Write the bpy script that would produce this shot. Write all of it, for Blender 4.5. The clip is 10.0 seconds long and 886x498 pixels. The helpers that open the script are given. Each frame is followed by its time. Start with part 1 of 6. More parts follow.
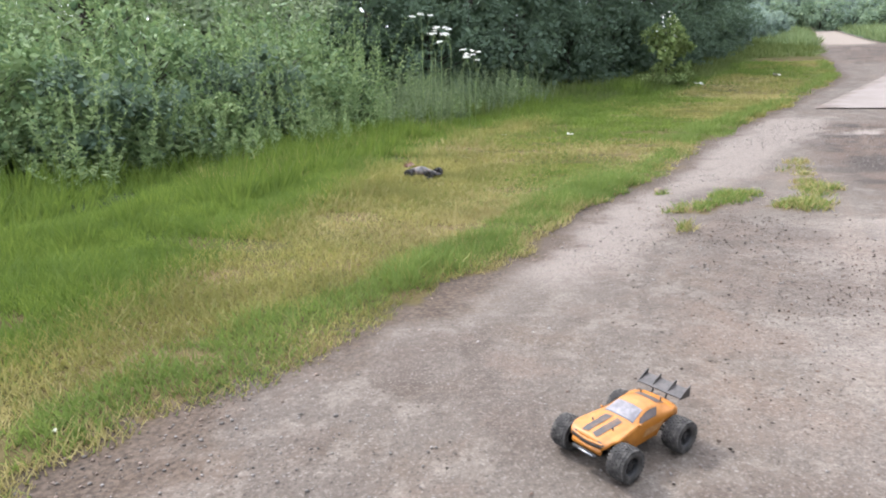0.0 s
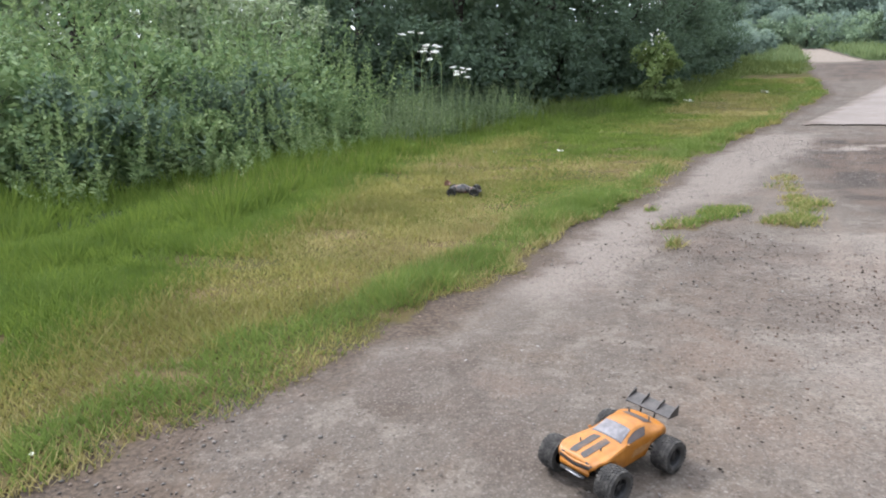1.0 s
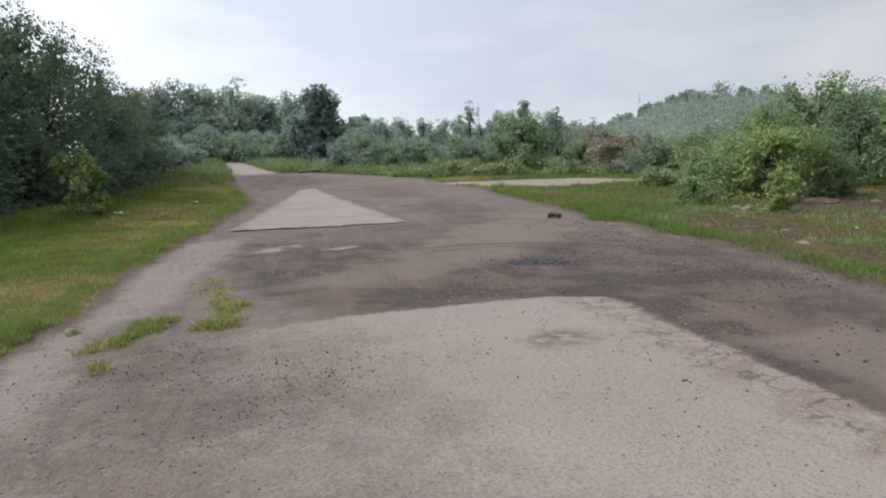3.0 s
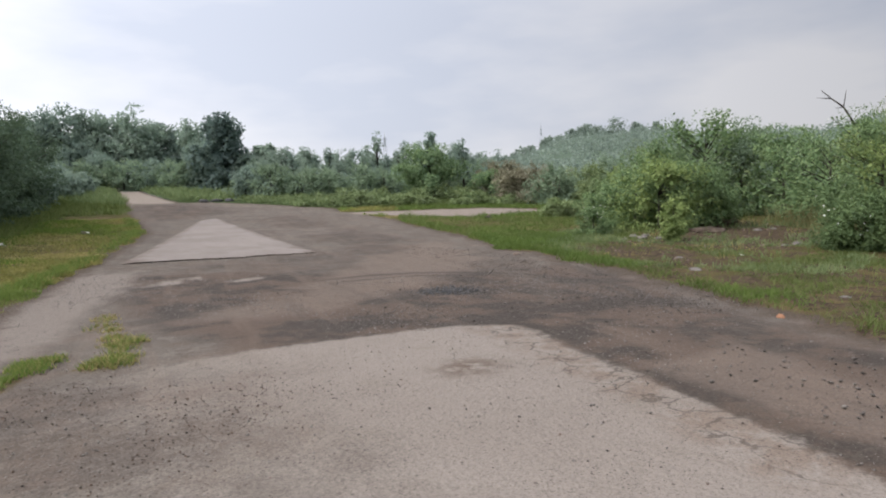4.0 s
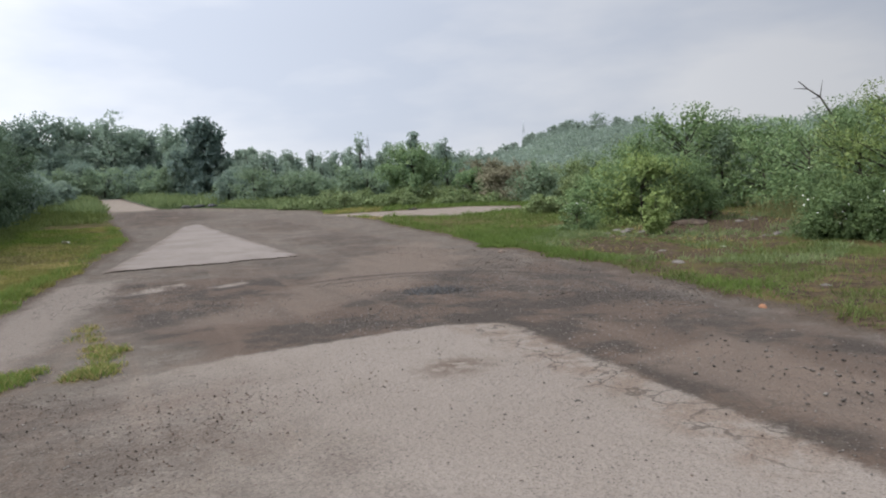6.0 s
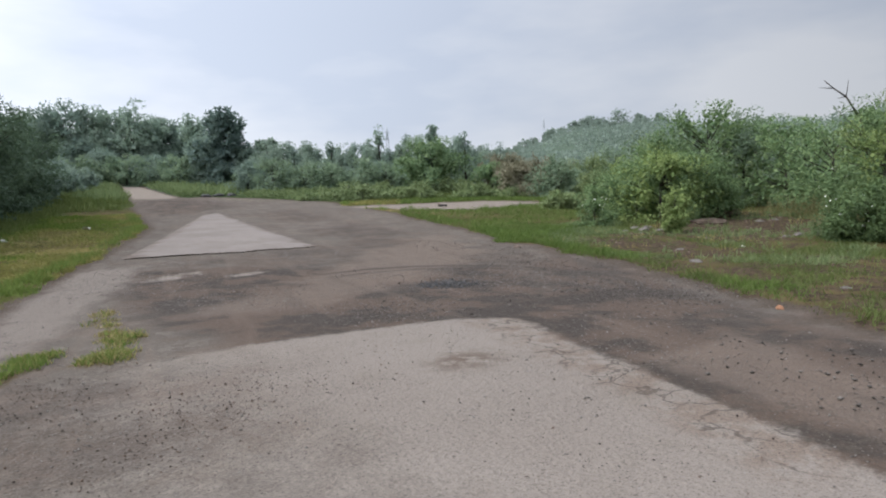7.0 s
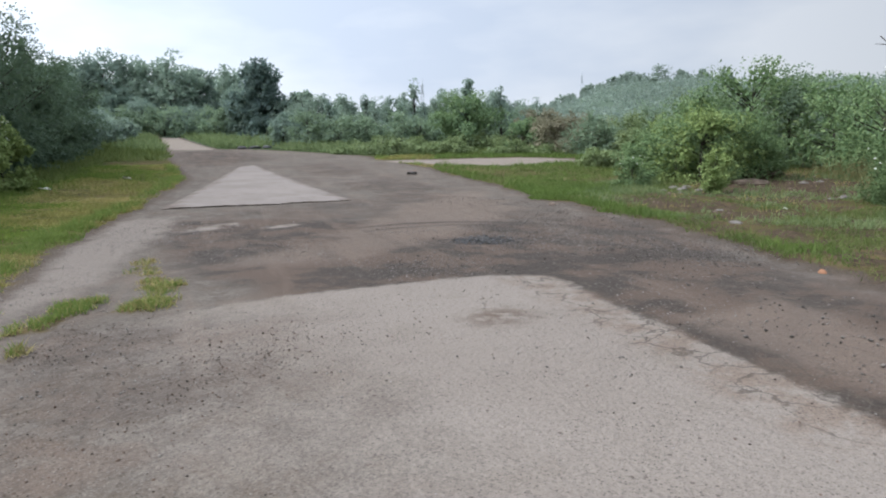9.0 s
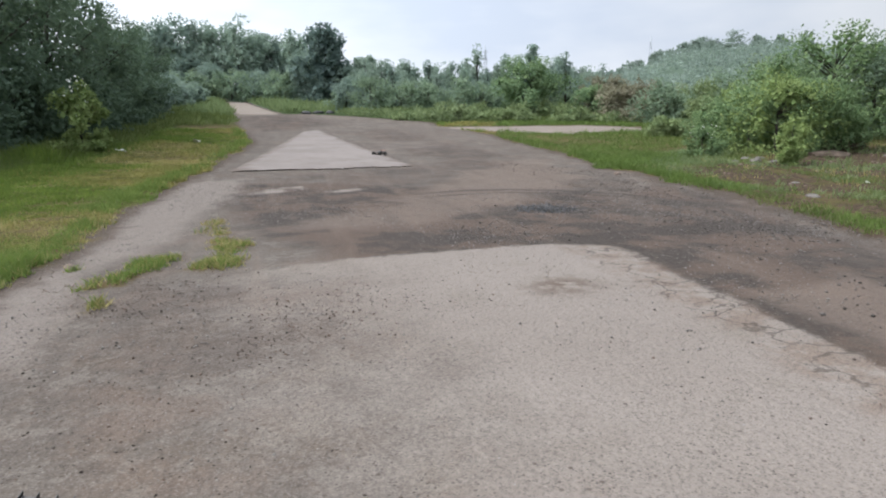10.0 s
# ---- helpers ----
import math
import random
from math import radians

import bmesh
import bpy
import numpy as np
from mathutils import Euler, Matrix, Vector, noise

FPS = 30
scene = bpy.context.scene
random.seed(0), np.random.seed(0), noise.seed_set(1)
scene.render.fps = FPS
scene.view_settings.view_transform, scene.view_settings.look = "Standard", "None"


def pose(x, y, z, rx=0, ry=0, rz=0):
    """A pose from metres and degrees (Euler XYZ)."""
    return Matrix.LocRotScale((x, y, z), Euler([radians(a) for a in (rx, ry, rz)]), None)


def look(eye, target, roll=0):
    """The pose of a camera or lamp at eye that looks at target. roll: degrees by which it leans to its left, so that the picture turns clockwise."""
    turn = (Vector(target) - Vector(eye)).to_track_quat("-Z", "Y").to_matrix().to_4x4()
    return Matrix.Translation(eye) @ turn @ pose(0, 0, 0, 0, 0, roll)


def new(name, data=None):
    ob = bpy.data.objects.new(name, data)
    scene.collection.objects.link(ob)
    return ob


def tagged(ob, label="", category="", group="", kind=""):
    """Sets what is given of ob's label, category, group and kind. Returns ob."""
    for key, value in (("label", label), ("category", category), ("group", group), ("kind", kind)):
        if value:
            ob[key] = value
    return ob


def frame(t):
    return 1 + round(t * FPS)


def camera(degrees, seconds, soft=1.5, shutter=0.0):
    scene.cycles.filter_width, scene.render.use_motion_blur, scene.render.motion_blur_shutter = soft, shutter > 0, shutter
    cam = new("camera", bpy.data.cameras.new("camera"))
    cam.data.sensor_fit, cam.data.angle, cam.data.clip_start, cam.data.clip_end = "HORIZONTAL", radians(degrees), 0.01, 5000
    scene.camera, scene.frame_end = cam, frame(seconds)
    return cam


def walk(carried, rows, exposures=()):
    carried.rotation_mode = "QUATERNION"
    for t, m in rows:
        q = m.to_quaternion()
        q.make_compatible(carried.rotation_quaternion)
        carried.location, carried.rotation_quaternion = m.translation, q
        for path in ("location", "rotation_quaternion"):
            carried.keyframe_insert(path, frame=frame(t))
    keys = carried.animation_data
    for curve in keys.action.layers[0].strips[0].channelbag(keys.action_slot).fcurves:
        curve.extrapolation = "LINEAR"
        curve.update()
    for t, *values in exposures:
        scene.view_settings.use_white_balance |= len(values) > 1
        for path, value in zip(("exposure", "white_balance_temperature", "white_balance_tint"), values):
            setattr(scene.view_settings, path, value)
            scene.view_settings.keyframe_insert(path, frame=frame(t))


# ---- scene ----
cam = camera(65.4, 10.0, soft=2.0)
PATH = [
    (0, (0.046, -0.048, 1.529), (0.01, 1.877, 0.987), -1.3),
    (0.2, (0.02, -0.052, 1.541), (-0.167, 1.863, 0.995), -1.9),
    (0.5, (0.015, -0.033, 1.527), (-0.262, 1.871, 0.982), -1.6),
    (0.7, (0.032, -0.016, 1.51), (-0.189, 1.904, 0.996), -1.9),
    (1, (0.074, -0.019, 1.529), (0.061, 1.918, 1.032), -1.3),
    (1.5, (0.163, -0.034, 1.535), (0.52, 1.879, 1.073), -0.9),
    (1.7, (0.215, 0.058, 1.533), (0.837, 1.911, 1.107), -1.3),
    (2, (0.261, -0.065, 1.557), (1.202, 1.664, 1.199), -1.2),
    (2.2, (0.265, 0.017, 1.541), (1.337, 1.674, 1.219), -0.8),
    (2.5, (0.316, -0.093, 1.565), (1.552, 1.456, 1.296), -1.1),
    (3, (0.339, -0.079, 1.567), (1.708, 1.362, 1.342), -1.2),
    (4.3, (0.369, -0.04, 1.561), (1.957, 1.167, 1.417), -1.8),
    (4.5, (0.378, -0.062, 1.571), (1.961, 1.15, 1.415), -3.1),
    (5, (0.381, -0.06, 1.571), (1.959, 1.162, 1.452), -4.1),
    (5.5, (0.373, -0.064, 1.57), (1.966, 1.139, 1.442), -3.2),
    (7, (0.422, -0.088, 1.559), (1.97, 1.168, 1.396), -1.4),
    (7.5, (0.428, -0.104, 1.559), (1.983, 1.141, 1.389), -1.6),
    (8, (0.429, -0.101, 1.556), (1.992, 1.128, 1.34), -0.7),
    (8.5, (0.426, -0.089, 1.559), (1.99, 1.135, 1.322), -0.8),
    (9, (0.421, -0.048, 1.552), (1.896, 1.272, 1.264), -0.5),
    (9.5, (0.417, -0.023, 1.544), (1.812, 1.367, 1.195), 0.1),
    (10, (0.407, 0.005, 1.531), (1.752, 1.435, 1.152), 0.1),
]
walk(cam, [(t, look(eye, target, roll)) for t, eye, target, roll in PATH],
     exposures=[(0.0, 1.05, 6150, 13), (0.2, 0.92, 6150, 13), (0.5, 0.68, 6150, 12), (1.0, 0.73, 6120, 11), (1.5, 0.58, 6100, 10), (2.0, 0.04, 6150, 10), (2.5, 0.04, 6200, 10), (3.0, 0.0, 6300, 10),
                (4.5, -0.03, 6500, 13), (5.0, -0.04, 6470, 12), (5.5, -0.05, 6420, 11), (7.0, -0.08, 6180, 10), (8.5, -0.02, 6050, 9), (9.5, 0.2, 6020, 8), (10.0, 0.2, 6150, 9)])

# ---------------------------------------------------------------- world, sun
SUN_AZ, SUN_EL = -48.0, 46.0
world = bpy.data.worlds.new("hazy_sky")
scene.world = world
world.use_nodes = True
wt = world.node_tree
wt.nodes.clear()


def wnode(kind, **kw):
    n = wt.nodes.new(kind)
    for k, v in kw.items():
        n.inputs[k].default_value = v
    return n


sky = wt.nodes.new("ShaderNodeTexSky")
sky.sky_type, sky.sun_disc = "NISHITA", False
sky.sun_elevation, sky.sun_rotation = radians(SUN_EL), radians(SUN_AZ)
sky.air_density, sky.dust_density = 1.0, 2.5
sky_gain = wnode("ShaderNodeVectorMath", )
sky_gain.operation = "SCALE"
sky_gain.inputs["Scale"].default_value = 0.10
wt.links.new(sky.outputs[0], sky_gain.inputs[0])
wc = wnode("ShaderNodeTexCoord")
wm = wnode("ShaderNodeMapping")
wm.inputs["Scale"].default_value = (1.0, 1.0, 3.2)
cloud = wnode("ShaderNodeTexNoise", Scale=2.2, Detail=5.0, Roughness=0.5)
wt.links.new(wc.outputs["Generated"], wm.inputs[0])
wt.links.new(wm.outputs[0], cloud.inputs["Vector"])
cr = wt.nodes.new("ShaderNodeValToRGB")
cr.color_ramp.elements[0].position, cr.color_ramp.elements[0].color = 0.38, (0.70, 0.752, 0.86, 1)
cr.color_ramp.elements[1].position, cr.color_ramp.elements[1].color = 0.62, (0.965, 0.97, 1.0, 1)
wt.links.new(cloud.outputs["Fac"], cr.inputs[0])
mixw = wt.nodes.new("ShaderNodeMix")
mixw.data_type = "RGBA"
mixw.inputs["Factor"].default_value = 0.86
wt.links.new(sky_gain.outputs[0], mixw.inputs["A"])
wt.links.new(cr.outputs[0], mixw.inputs["B"])
# a hazy overcast is brighter overhead than at the skyline
sep = wt.nodes.new("ShaderNodeSeparateXYZ")
wt.links.new(wc.outputs["Generated"], sep.inputs[0])
lift = wt.nodes.new("ShaderNodeMapRange")
lift.interpolation_type = "SMOOTHSTEP"
for socket, value in zip(lift.inputs[1:5], (0.22, 0.95, 1.0, 2.5)):
    socket.default_value = value
wt.links.new(sep.outputs[2], lift.inputs[0])
toward = wt.nodes.new("ShaderNodeVectorMath")
toward.operation = "DOT_PRODUCT"
wt.links.new(wc.outputs["Generated"], toward.inputs[0])
toward.inputs[1].default_value = (math.sin(radians(SUN_AZ)), math.cos(radians(SUN_AZ)), 0.0)
sunny = wt.nodes.new("ShaderNodeMath")
sunny.operation = "MULTIPLY_ADD"
sunny.inputs[1].default_value, sunny.inputs[2].default_value = 0.58, 1.06
wt.links.new(toward.outputs["Value"], sunny.inputs[0])
both = wt.nodes.new("ShaderNodeMath")
both.operation = "MULTIPLY"
wt.links.new(sunny.outputs[0], both.inputs[0])
wt.links.new(lift.outputs[0], both.inputs[1])
dome = wt.nodes.new("ShaderNodeVectorMath")
dome.operation = "SCALE"
wt.links.new(mixw.outputs["Result"], dome.inputs[0])
wt.links.new(both.outputs[0], dome.inputs["Scale"])
bg = wnode("ShaderNodeBackground", Strength=1.0)
wt.links.new(dome.outputs[0], bg.inputs["Color"])
wo = wt.nodes.new("ShaderNodeOutputWorld")
wt.links.new(bg.outputs[0], wo.inputs[0])

sun = new("sun", bpy.data.lights.new("sun", "SUN"))
sun.data.energy, sun.data.angle, sun.data.color = 2.6, radians(8), (1.0, 0.95, 0.87)
sun_way = Vector((math.sin(radians(SUN_AZ)) * math.cos(radians(SUN_EL)), math.cos(radians(SUN_AZ)) * math.cos(radians(SUN_EL)), math.sin(radians(SUN_EL))))
sun.matrix_world = look(sun_way * 60, (0, 0, 0))

# ---------------------------------------------------------------- materials
rng = np.random.default_rng(7)


class Mat:
    """A node material with short calls."""

    def __init__(self, name):
        self.m = bpy.data.materials.new(name)
        self.m.use_nodes = True
        self.t = self.m.node_tree
        self.p = self.t.nodes["Principled BSDF"]
        self.out = self.t.nodes["Material Output"]

    def put(self, socket, value):
        if isinstance(value, bpy.types.NodeSocket):
            self.t.links.new(value, socket)
        elif isinstance(value, (tuple, list)) and len(value) == 3 and socket.type == "RGBA":
            socket.default_value = (*value, 1)
        else:
            socket.default_value = value

    def coord(self, kind="Object", scale=None):
        c = self.t.nodes.new("ShaderNodeTexCoord").outputs[kind]
        if scale is None:
            return c
        m = self.t.nodes.new("ShaderNodeMapping")
        m.inputs["Scale"].default_value = scale
        self.put(m.inputs[0], c)
        return m.outputs[0]

    def noise(self, scale, detail=4.0, rough=0.55, vector=None):
        n = self.t.nodes.new("ShaderNodeTexNoise")
        n.inputs["Scale"].default_value, n.inputs["Detail"].default_value, n.inputs["Roughness"].default_value = scale, detail, rough
        self.put(n.inputs["Vector"], vector or self.coord())
        return n.outputs["Fac"]

    def voronoi(self, scale, out="Color", vector=None, feature="F1"):
        n = self.t.nodes.new("ShaderNodeTexVoronoi")
        n.feature = feature
        n.inputs["Scale"].default_value = scale
        self.put(n.inputs["Vector"], vector or self.coord())
        return n.outputs[out]

    def attr(self, name):
        n = self.t.nodes.new("ShaderNodeAttribute")
        n.attribute_name = name
        return n.outputs["Fac"]

    def math(self, op, a, b=0.0, c=0.0, clamp=False):
        n = self.t.nodes.new("ShaderNodeMath")
        n.operation, n.use_clamp = op, clamp
        for s, v in zip(n.inputs, (a, b, c)):
            self.put(s, v)
        return n.outputs[0]

    def step(self, v, lo, hi, a=0.0, b=1.0):
        n = self.t.nodes.new("ShaderNodeMapRange")
        n.interpolation_type = "SMOOTHSTEP"
        for s, x in zip(n.inputs, (v, lo, hi, a, b)):
            self.put(s, x)
        return n.outputs[0]

    def mix(self, f, a, b, kind="MIX"):
        n = self.t.nodes.new("ShaderNodeMix")
        n.data_type, n.blend_type = "RGBA", kind
        self.put(n.inputs["Factor"], f)
        self.put(n.inputs["A"], a)
        self.put(n.inputs["B"], b)
        return n.outputs["Result"]

    def bump(self, height, strength=0.5, distance=0.01):
        n = self.t.nodes.new("ShaderNodeBump")
        n.inputs["Strength"].default_value, n.inputs["Distance"].default_value = strength, distance
        self.put(n.inputs["Height"], height)
        return n.outputs[0]

    def island(self):
        return self.t.nodes.new("ShaderNodeNewGeometry").outputs["Random Per Island"]

    def done(self, color=None, rough=0.8, metal=0.0, normal=None, spec=None, coat=None):
        if color is not None:
            self.put(self.p.inputs["Base Color"], color)
        self.put(self.p.inputs["Roughness"], rough)
        self.put(self.p.inputs["Metallic"], metal)
        if normal is not None:
            self.put(self.p.inputs["Normal"], normal)
        if spec is not None:
            self.p.inputs["Specular IOR Level"].default_value = spec
        if coat is not None:
            self.p.inputs["Coat Weight"].default_value = coat
        return self.m


def leaf_material(name, low, high, patch=0.5, glow=0.35, third=None):
    """Foliage that lets some light through; every leaf differs, and clumps differ."""
    k = Mat(name)
    c = k.mix(k.island(), low, high)
    if third:
        c = k.mix(k.step(k.island(), 0.88, 0.93), c, third)
    c = k.mix(k.step(k.noise(patch, 3.0), 0.35, 0.68, 0.0, 0.65), c, tuple(v * 0.75 for v in low))
    plant = k.t.nodes.new("ShaderNodeObjectInfo").outputs["Random"]
    c = k.mix(k.step(plant, 0.0, 1.0, 0.0, 0.45), c, tuple(0.35 * a + 0.35 * b for a, b in zip(low, high)))
    k.done(c, 0.7, spec=0.18)
    tr = k.t.nodes.new("ShaderNodeBsdfTranslucent")
    k.put(tr.inputs["Color"], k.mix(0.15, c, (0.17, 0.23, 0.05)))
    mx = k.t.nodes.new("ShaderNodeMixShader")
    mx.inputs[0].default_value = glow
    k.t.links.new(k.p.outputs[0], mx.inputs[1])
    k.t.links.new(tr.outputs[0], mx.inputs[2])
    k.t.links.new(mx.outputs[0], k.out.inputs[0])
    return k.m


def ground_material():
    k = Mat("gravel_and_turf")
    big, mid, fine = k.noise(0.35, 4.0), k.noise(1.6, 5.0, 0.6), k.noise(14.0, 5.0, 0.65)
    grain = k.voronoi(120.0, "Color")
    grain_v = k.t.nodes.new("ShaderNodeSeparateColor")
    k.put(grain_v.inputs[0], grain)
    peb = k.voronoi(26.0, "Distance")
    wob = k.math("ADD", k.math("MULTIPLY", k.math("SUBTRACT", mid, 0.5), 1.1), k.math("MULTIPLY", k.math("SUBTRACT", fine, 0.5), 0.35))
    # gravel
    grav = k.mix(k.step(big, 0.35, 0.65), (0.080, 0.066, 0.056), (0.100, 0.085, 0.072))
    grav = k.mix(k.step(mid, 0.48, 0.68, 0.0, 0.75), grav, (0.093, 0.071, 0.054))
    grav = k.mix(k.step(fine, 0.52, 0.72, 0.0, 0.45), grav, (0.172, 0.152, 0.132))
    grav = k.mix(k.step(k.noise(1.1, 4.0, 0.6), 0.50, 0.66, 0.0, 0.3), grav, (0.159, 0.114, 0.086))
    spots = k.noise(3.4, 6.0, 0.7)
    grav = k.mix(k.step(spots, 0.50, 0.60, 0.0, 0.55), grav, (0.158, 0.137, 0.117))
    grav = k.mix(k.step(k.noise(2.3, 5.0, 0.65), 0.54, 0.66, 0.0, 0.6), grav, (0.056, 0.042, 0.033))
    grav = k.mix(k.step(k.noise(0.55, 6.0, 0.68), 0.49, 0.60, 0.0, 0.6), grav, (0.062, 0.049, 0.041))
    grav = k.mix(k.step(k.noise(0.9, 5.0, 0.6, k.coord(scale=(1.0, 1.0, 1.0))), 0.52, 0.62, 0.0, 0.4), grav, (0.140, 0.104, 0.083))
    # damp dark stretches
    dm = k.step(k.math("ADD", k.attr("damp"), k.math("MULTIPLY", k.math("SUBTRACT", mid, 0.5), 0.7)), 0.18, 0.85)
    grav = k.mix(dm, grav, k.mix(k.step(k.noise(0.75, 5.0, 0.65), 0.44, 0.56), (0.037, 0.029, 0.024), (0.078, 0.055, 0.042)))
    wm_ = k.step(k.math("ADD", k.attr("warm"), k.math("MULTIPLY", k.math("SUBTRACT", k.noise(0.55, 5.0, 0.6), 0.5), 1.6)), 0.35, 0.85, 0.0, 0.72)
    grav = k.mix(wm_, grav, (0.138, 0.106, 0.086))
    # streaks worn in by wheels
    turn = k.t.nodes.new("ShaderNodeMapping")
    turn.vector_type = "TEXTURE"
    turn.inputs["Rotation"].default_value = (0, 0, radians(60))
    turn.inputs["Scale"].default_value = (4.5, 0.42, 1.0)
    k.put(turn.inputs[0], k.coord())
    streak = k.noise(1.0, 5.0, 0.6, turn.outputs[0])
    grav = k.mix(k.step(streak, 0.52, 0.70, 0.0, 0.36), grav, (0.150, 0.114, 0.090))
    grav = k.mix(k.step(streak, 0.48, 0.34, 0.0, 0.26), grav, (0.050, 0.039, 0.031))
    # worn concrete
    con = k.mix(k.step(big, 0.3, 0.7), (0.190, 0.163, 0.143), (0.215, 0.187, 0.166))
    con = k.mix(k.math("MULTIPLY", k.step(k.attr("crack"), 0.1, 1.1), k.step(k.noise(3.0, 5.0, 0.7), 0.42, 0.60, 0.0, 0.8)), con, (0.150, 0.112, 0.088))
    con = k.mix(k.step(mid, 0.55, 0.75, 0.0, 0.5), con, (0.161, 0.137, 0.114))
    chew = k.math("MULTIPLY", k.math("SUBTRACT", k.noise(6.5, 6.0, 0.75), 0.5), 0.34)
    drag = k.math("MULTIPLY", k.math("SUBTRACT", streak, 0.5), 0.30)
    sl = k.step(k.math("SUBTRACT", k.math("ADD", k.math("ADD", k.math("MULTIPLY", wob, 0.22), chew), drag), k.attr("slab")), -0.06, 0.10)
    # its west side wears away into the gravel
    sink = k.math("ADD", k.attr("west"), k.math("ADD", k.math("MULTIPLY", k.math("SUBTRACT", k.noise(1.1, 6.0, 0.7), 0.5), 3.4), k.math("MULTIPLY", k.math("SUBTRACT", k.noise(30.0, 5.0, 0.75), 0.5), 2.6)))
    sl = k.math("MULTIPLY", sl, k.step(sink, 1.3, -1.5))
    c = k.mix(sl, grav, con)
    # cracks along the broken edge of the concrete
    net = k.t.nodes.new("ShaderNodeTexVoronoi")
    net.feature = "DISTANCE_TO_EDGE"
    net.inputs["Scale"].default_value = 1.9
    bent = k.t.nodes.new("ShaderNodeVectorMath")
    k.put(bent.inputs[0], k.coord())
    curl = k.t.nodes.new("ShaderNodeTexNoise")
    curl.inputs["Scale"].default_value, curl.inputs["Detail"].default_value = 2.6, 5.0
    k.put(curl.inputs["Vector"], k.coord())
    curl_s = k.t.nodes.new("ShaderNodeVectorMath")
    curl_s.operation = "SCALE"
    curl_s.inputs["Scale"].default_value = 0.7
    k.put(curl_s.inputs[0], curl.outputs["Color"])
    k.put(bent.inputs[1], curl_s.outputs[0])
    k.put(net.inputs["Vector"], bent.outputs[0])
    line = k.step(net.outputs["Distance"], 0.040, 0.010)
    band = k.math("MULTIPLY", k.step(k.attr("crack"), 0.0, 1.0), k.step(mid, 0.36, 0.52))
    c = k.mix(k.math("MULTIPLY", line, k.math("MULTIPLY", band, 0.8)), c, (0.062, 0.050, 0.040))
    # wheel-beaten pale dust
    du = k.step(k.math("ADD", k.attr("dust"), k.math("MULTIPLY", wob, 0.9)), 0.25, 0.75)
    c = k.mix(k.math("MULTIPLY", du, 0.95), c, k.mix(fine, (0.150, 0.118, 0.102), (0.182, 0.165, 0.148)))
    # pale sand and lane
    sd = k.step(k.math("SUBTRACT", k.math("MULTIPLY", wob, 0.9), k.attr("pale")), -0.15, 0.35)
    c = k.mix(sd, c, k.mix(fine, (0.165, 0.138, 0.115), (0.225, 0.19, 0.16)))
    # single pebbles
    c = k.mix(k.step(grain_v.outputs[0], 0.70, 0.95, 0.0, 0.42), c, (0.057, 0.050, 0.044))
    dull = k.math("SUBTRACT", 1.0, k.math("MULTIPLY", k.math("MULTIPLY", dm, 0.5), k.math("SUBTRACT", 1.0, sl)))
    c = k.mix(k.math("MULTIPLY", dull, k.step(grain_v.outputs[1], 0.75, 0.97, 0.0, 0.16)), c, (0.310, 0.282, 0.253))
    c = k.mix(k.step(k.noise(42.0, 5.0, 0.75), 0.55, 0.66, 0.0, 0.6), c, (0.062, 0.052, 0.045))
    c = k.mix(k.math("MULTIPLY", dull, k.step(k.noise(64.0, 4.0, 0.75), 0.56, 0.70, 0.0, 0.22)), c, (0.300, 0.272, 0.244))
    # grit: scattered chips of two sizes, dark and light
    for scale, keep_d, keep_l, radius, dark, light in ((46.0, 0.74, 0.80, 0.34, (0.050, 0.042, 0.036), (0.27, 0.25, 0.232)), (23.0, 0.90, 0.91, 0.30, (0.060, 0.046, 0.038), (0.25, 0.232, 0.215))):
        cell = k.t.nodes.new("ShaderNodeTexVoronoi")
        cell.inputs["Scale"].default_value = scale
        k.put(cell.inputs["Vector"], k.coord())
        tone = k.t.nodes.new("ShaderNodeSeparateColor")
        k.put(tone.inputs[0], cell.outputs["Color"])
        rough_edge = k.math("ADD", cell.outputs["Distance"], k.math("MULTIPLY", k.math("SUBTRACT", fine, 0.5), 0.5))
        dot = k.step(rough_edge, radius, radius * 0.7)
        where = k.step(k.noise(1.7, 4.0, 0.6), 0.36, 0.62, 0.35, 1.0)
        c = k.mix(k.math("MULTIPLY", k.math("MULTIPLY", dot, where), k.step(tone.outputs[0], keep_d, keep_d + 0.04, 0.0, 0.85)), c, dark)
        c = k.mix(k.math("MULTIPLY", k.math("MULTIPLY", dot, k.step(sl, 1.0, 0.0, 0.25, 1.0)), k.step(tone.outputs[1], keep_l + 0.06, keep_l + 0.10, 0.0, 0.3)), c, light)
    # curved tyre marks
    for cx, cy, rad, wide in ((9.05, 7.1, 3.28, 0.17), (9.2, 7.0, 2.80, 0.10)):
        dist = k.t.nodes.new("ShaderNodeVectorMath")
        dist.operation = "DISTANCE"
        k.put(dist.inputs[0], k.coord())
        dist.inputs[1].default_value = (cx, cy, 0.0)
        away = k.math("ABSOLUTE", k.math("SUBTRACT", k.math("ADD", dist.outputs["Value"], k.math("MULTIPLY", wob, 0.25)), rad))
        sep = k.t.nodes.new("ShaderNodeSeparateXYZ")
        k.put(sep.inputs[0], k.coord())
        c = k.mix(k.math("MULTIPLY", k.step(away, wide, wide * 0.4, 0.0, 0.8), k.step(sep.outputs[0], 8.8, 10.0)), c, (0.047, 0.038, 0.032))
    c = k.mix(k.math("MULTIPLY", k.attr("stain"), k.step(k.noise(5.0, 5.0, 0.65), 0.36, 0.58)), c, (0.085, 0.060, 0.044))
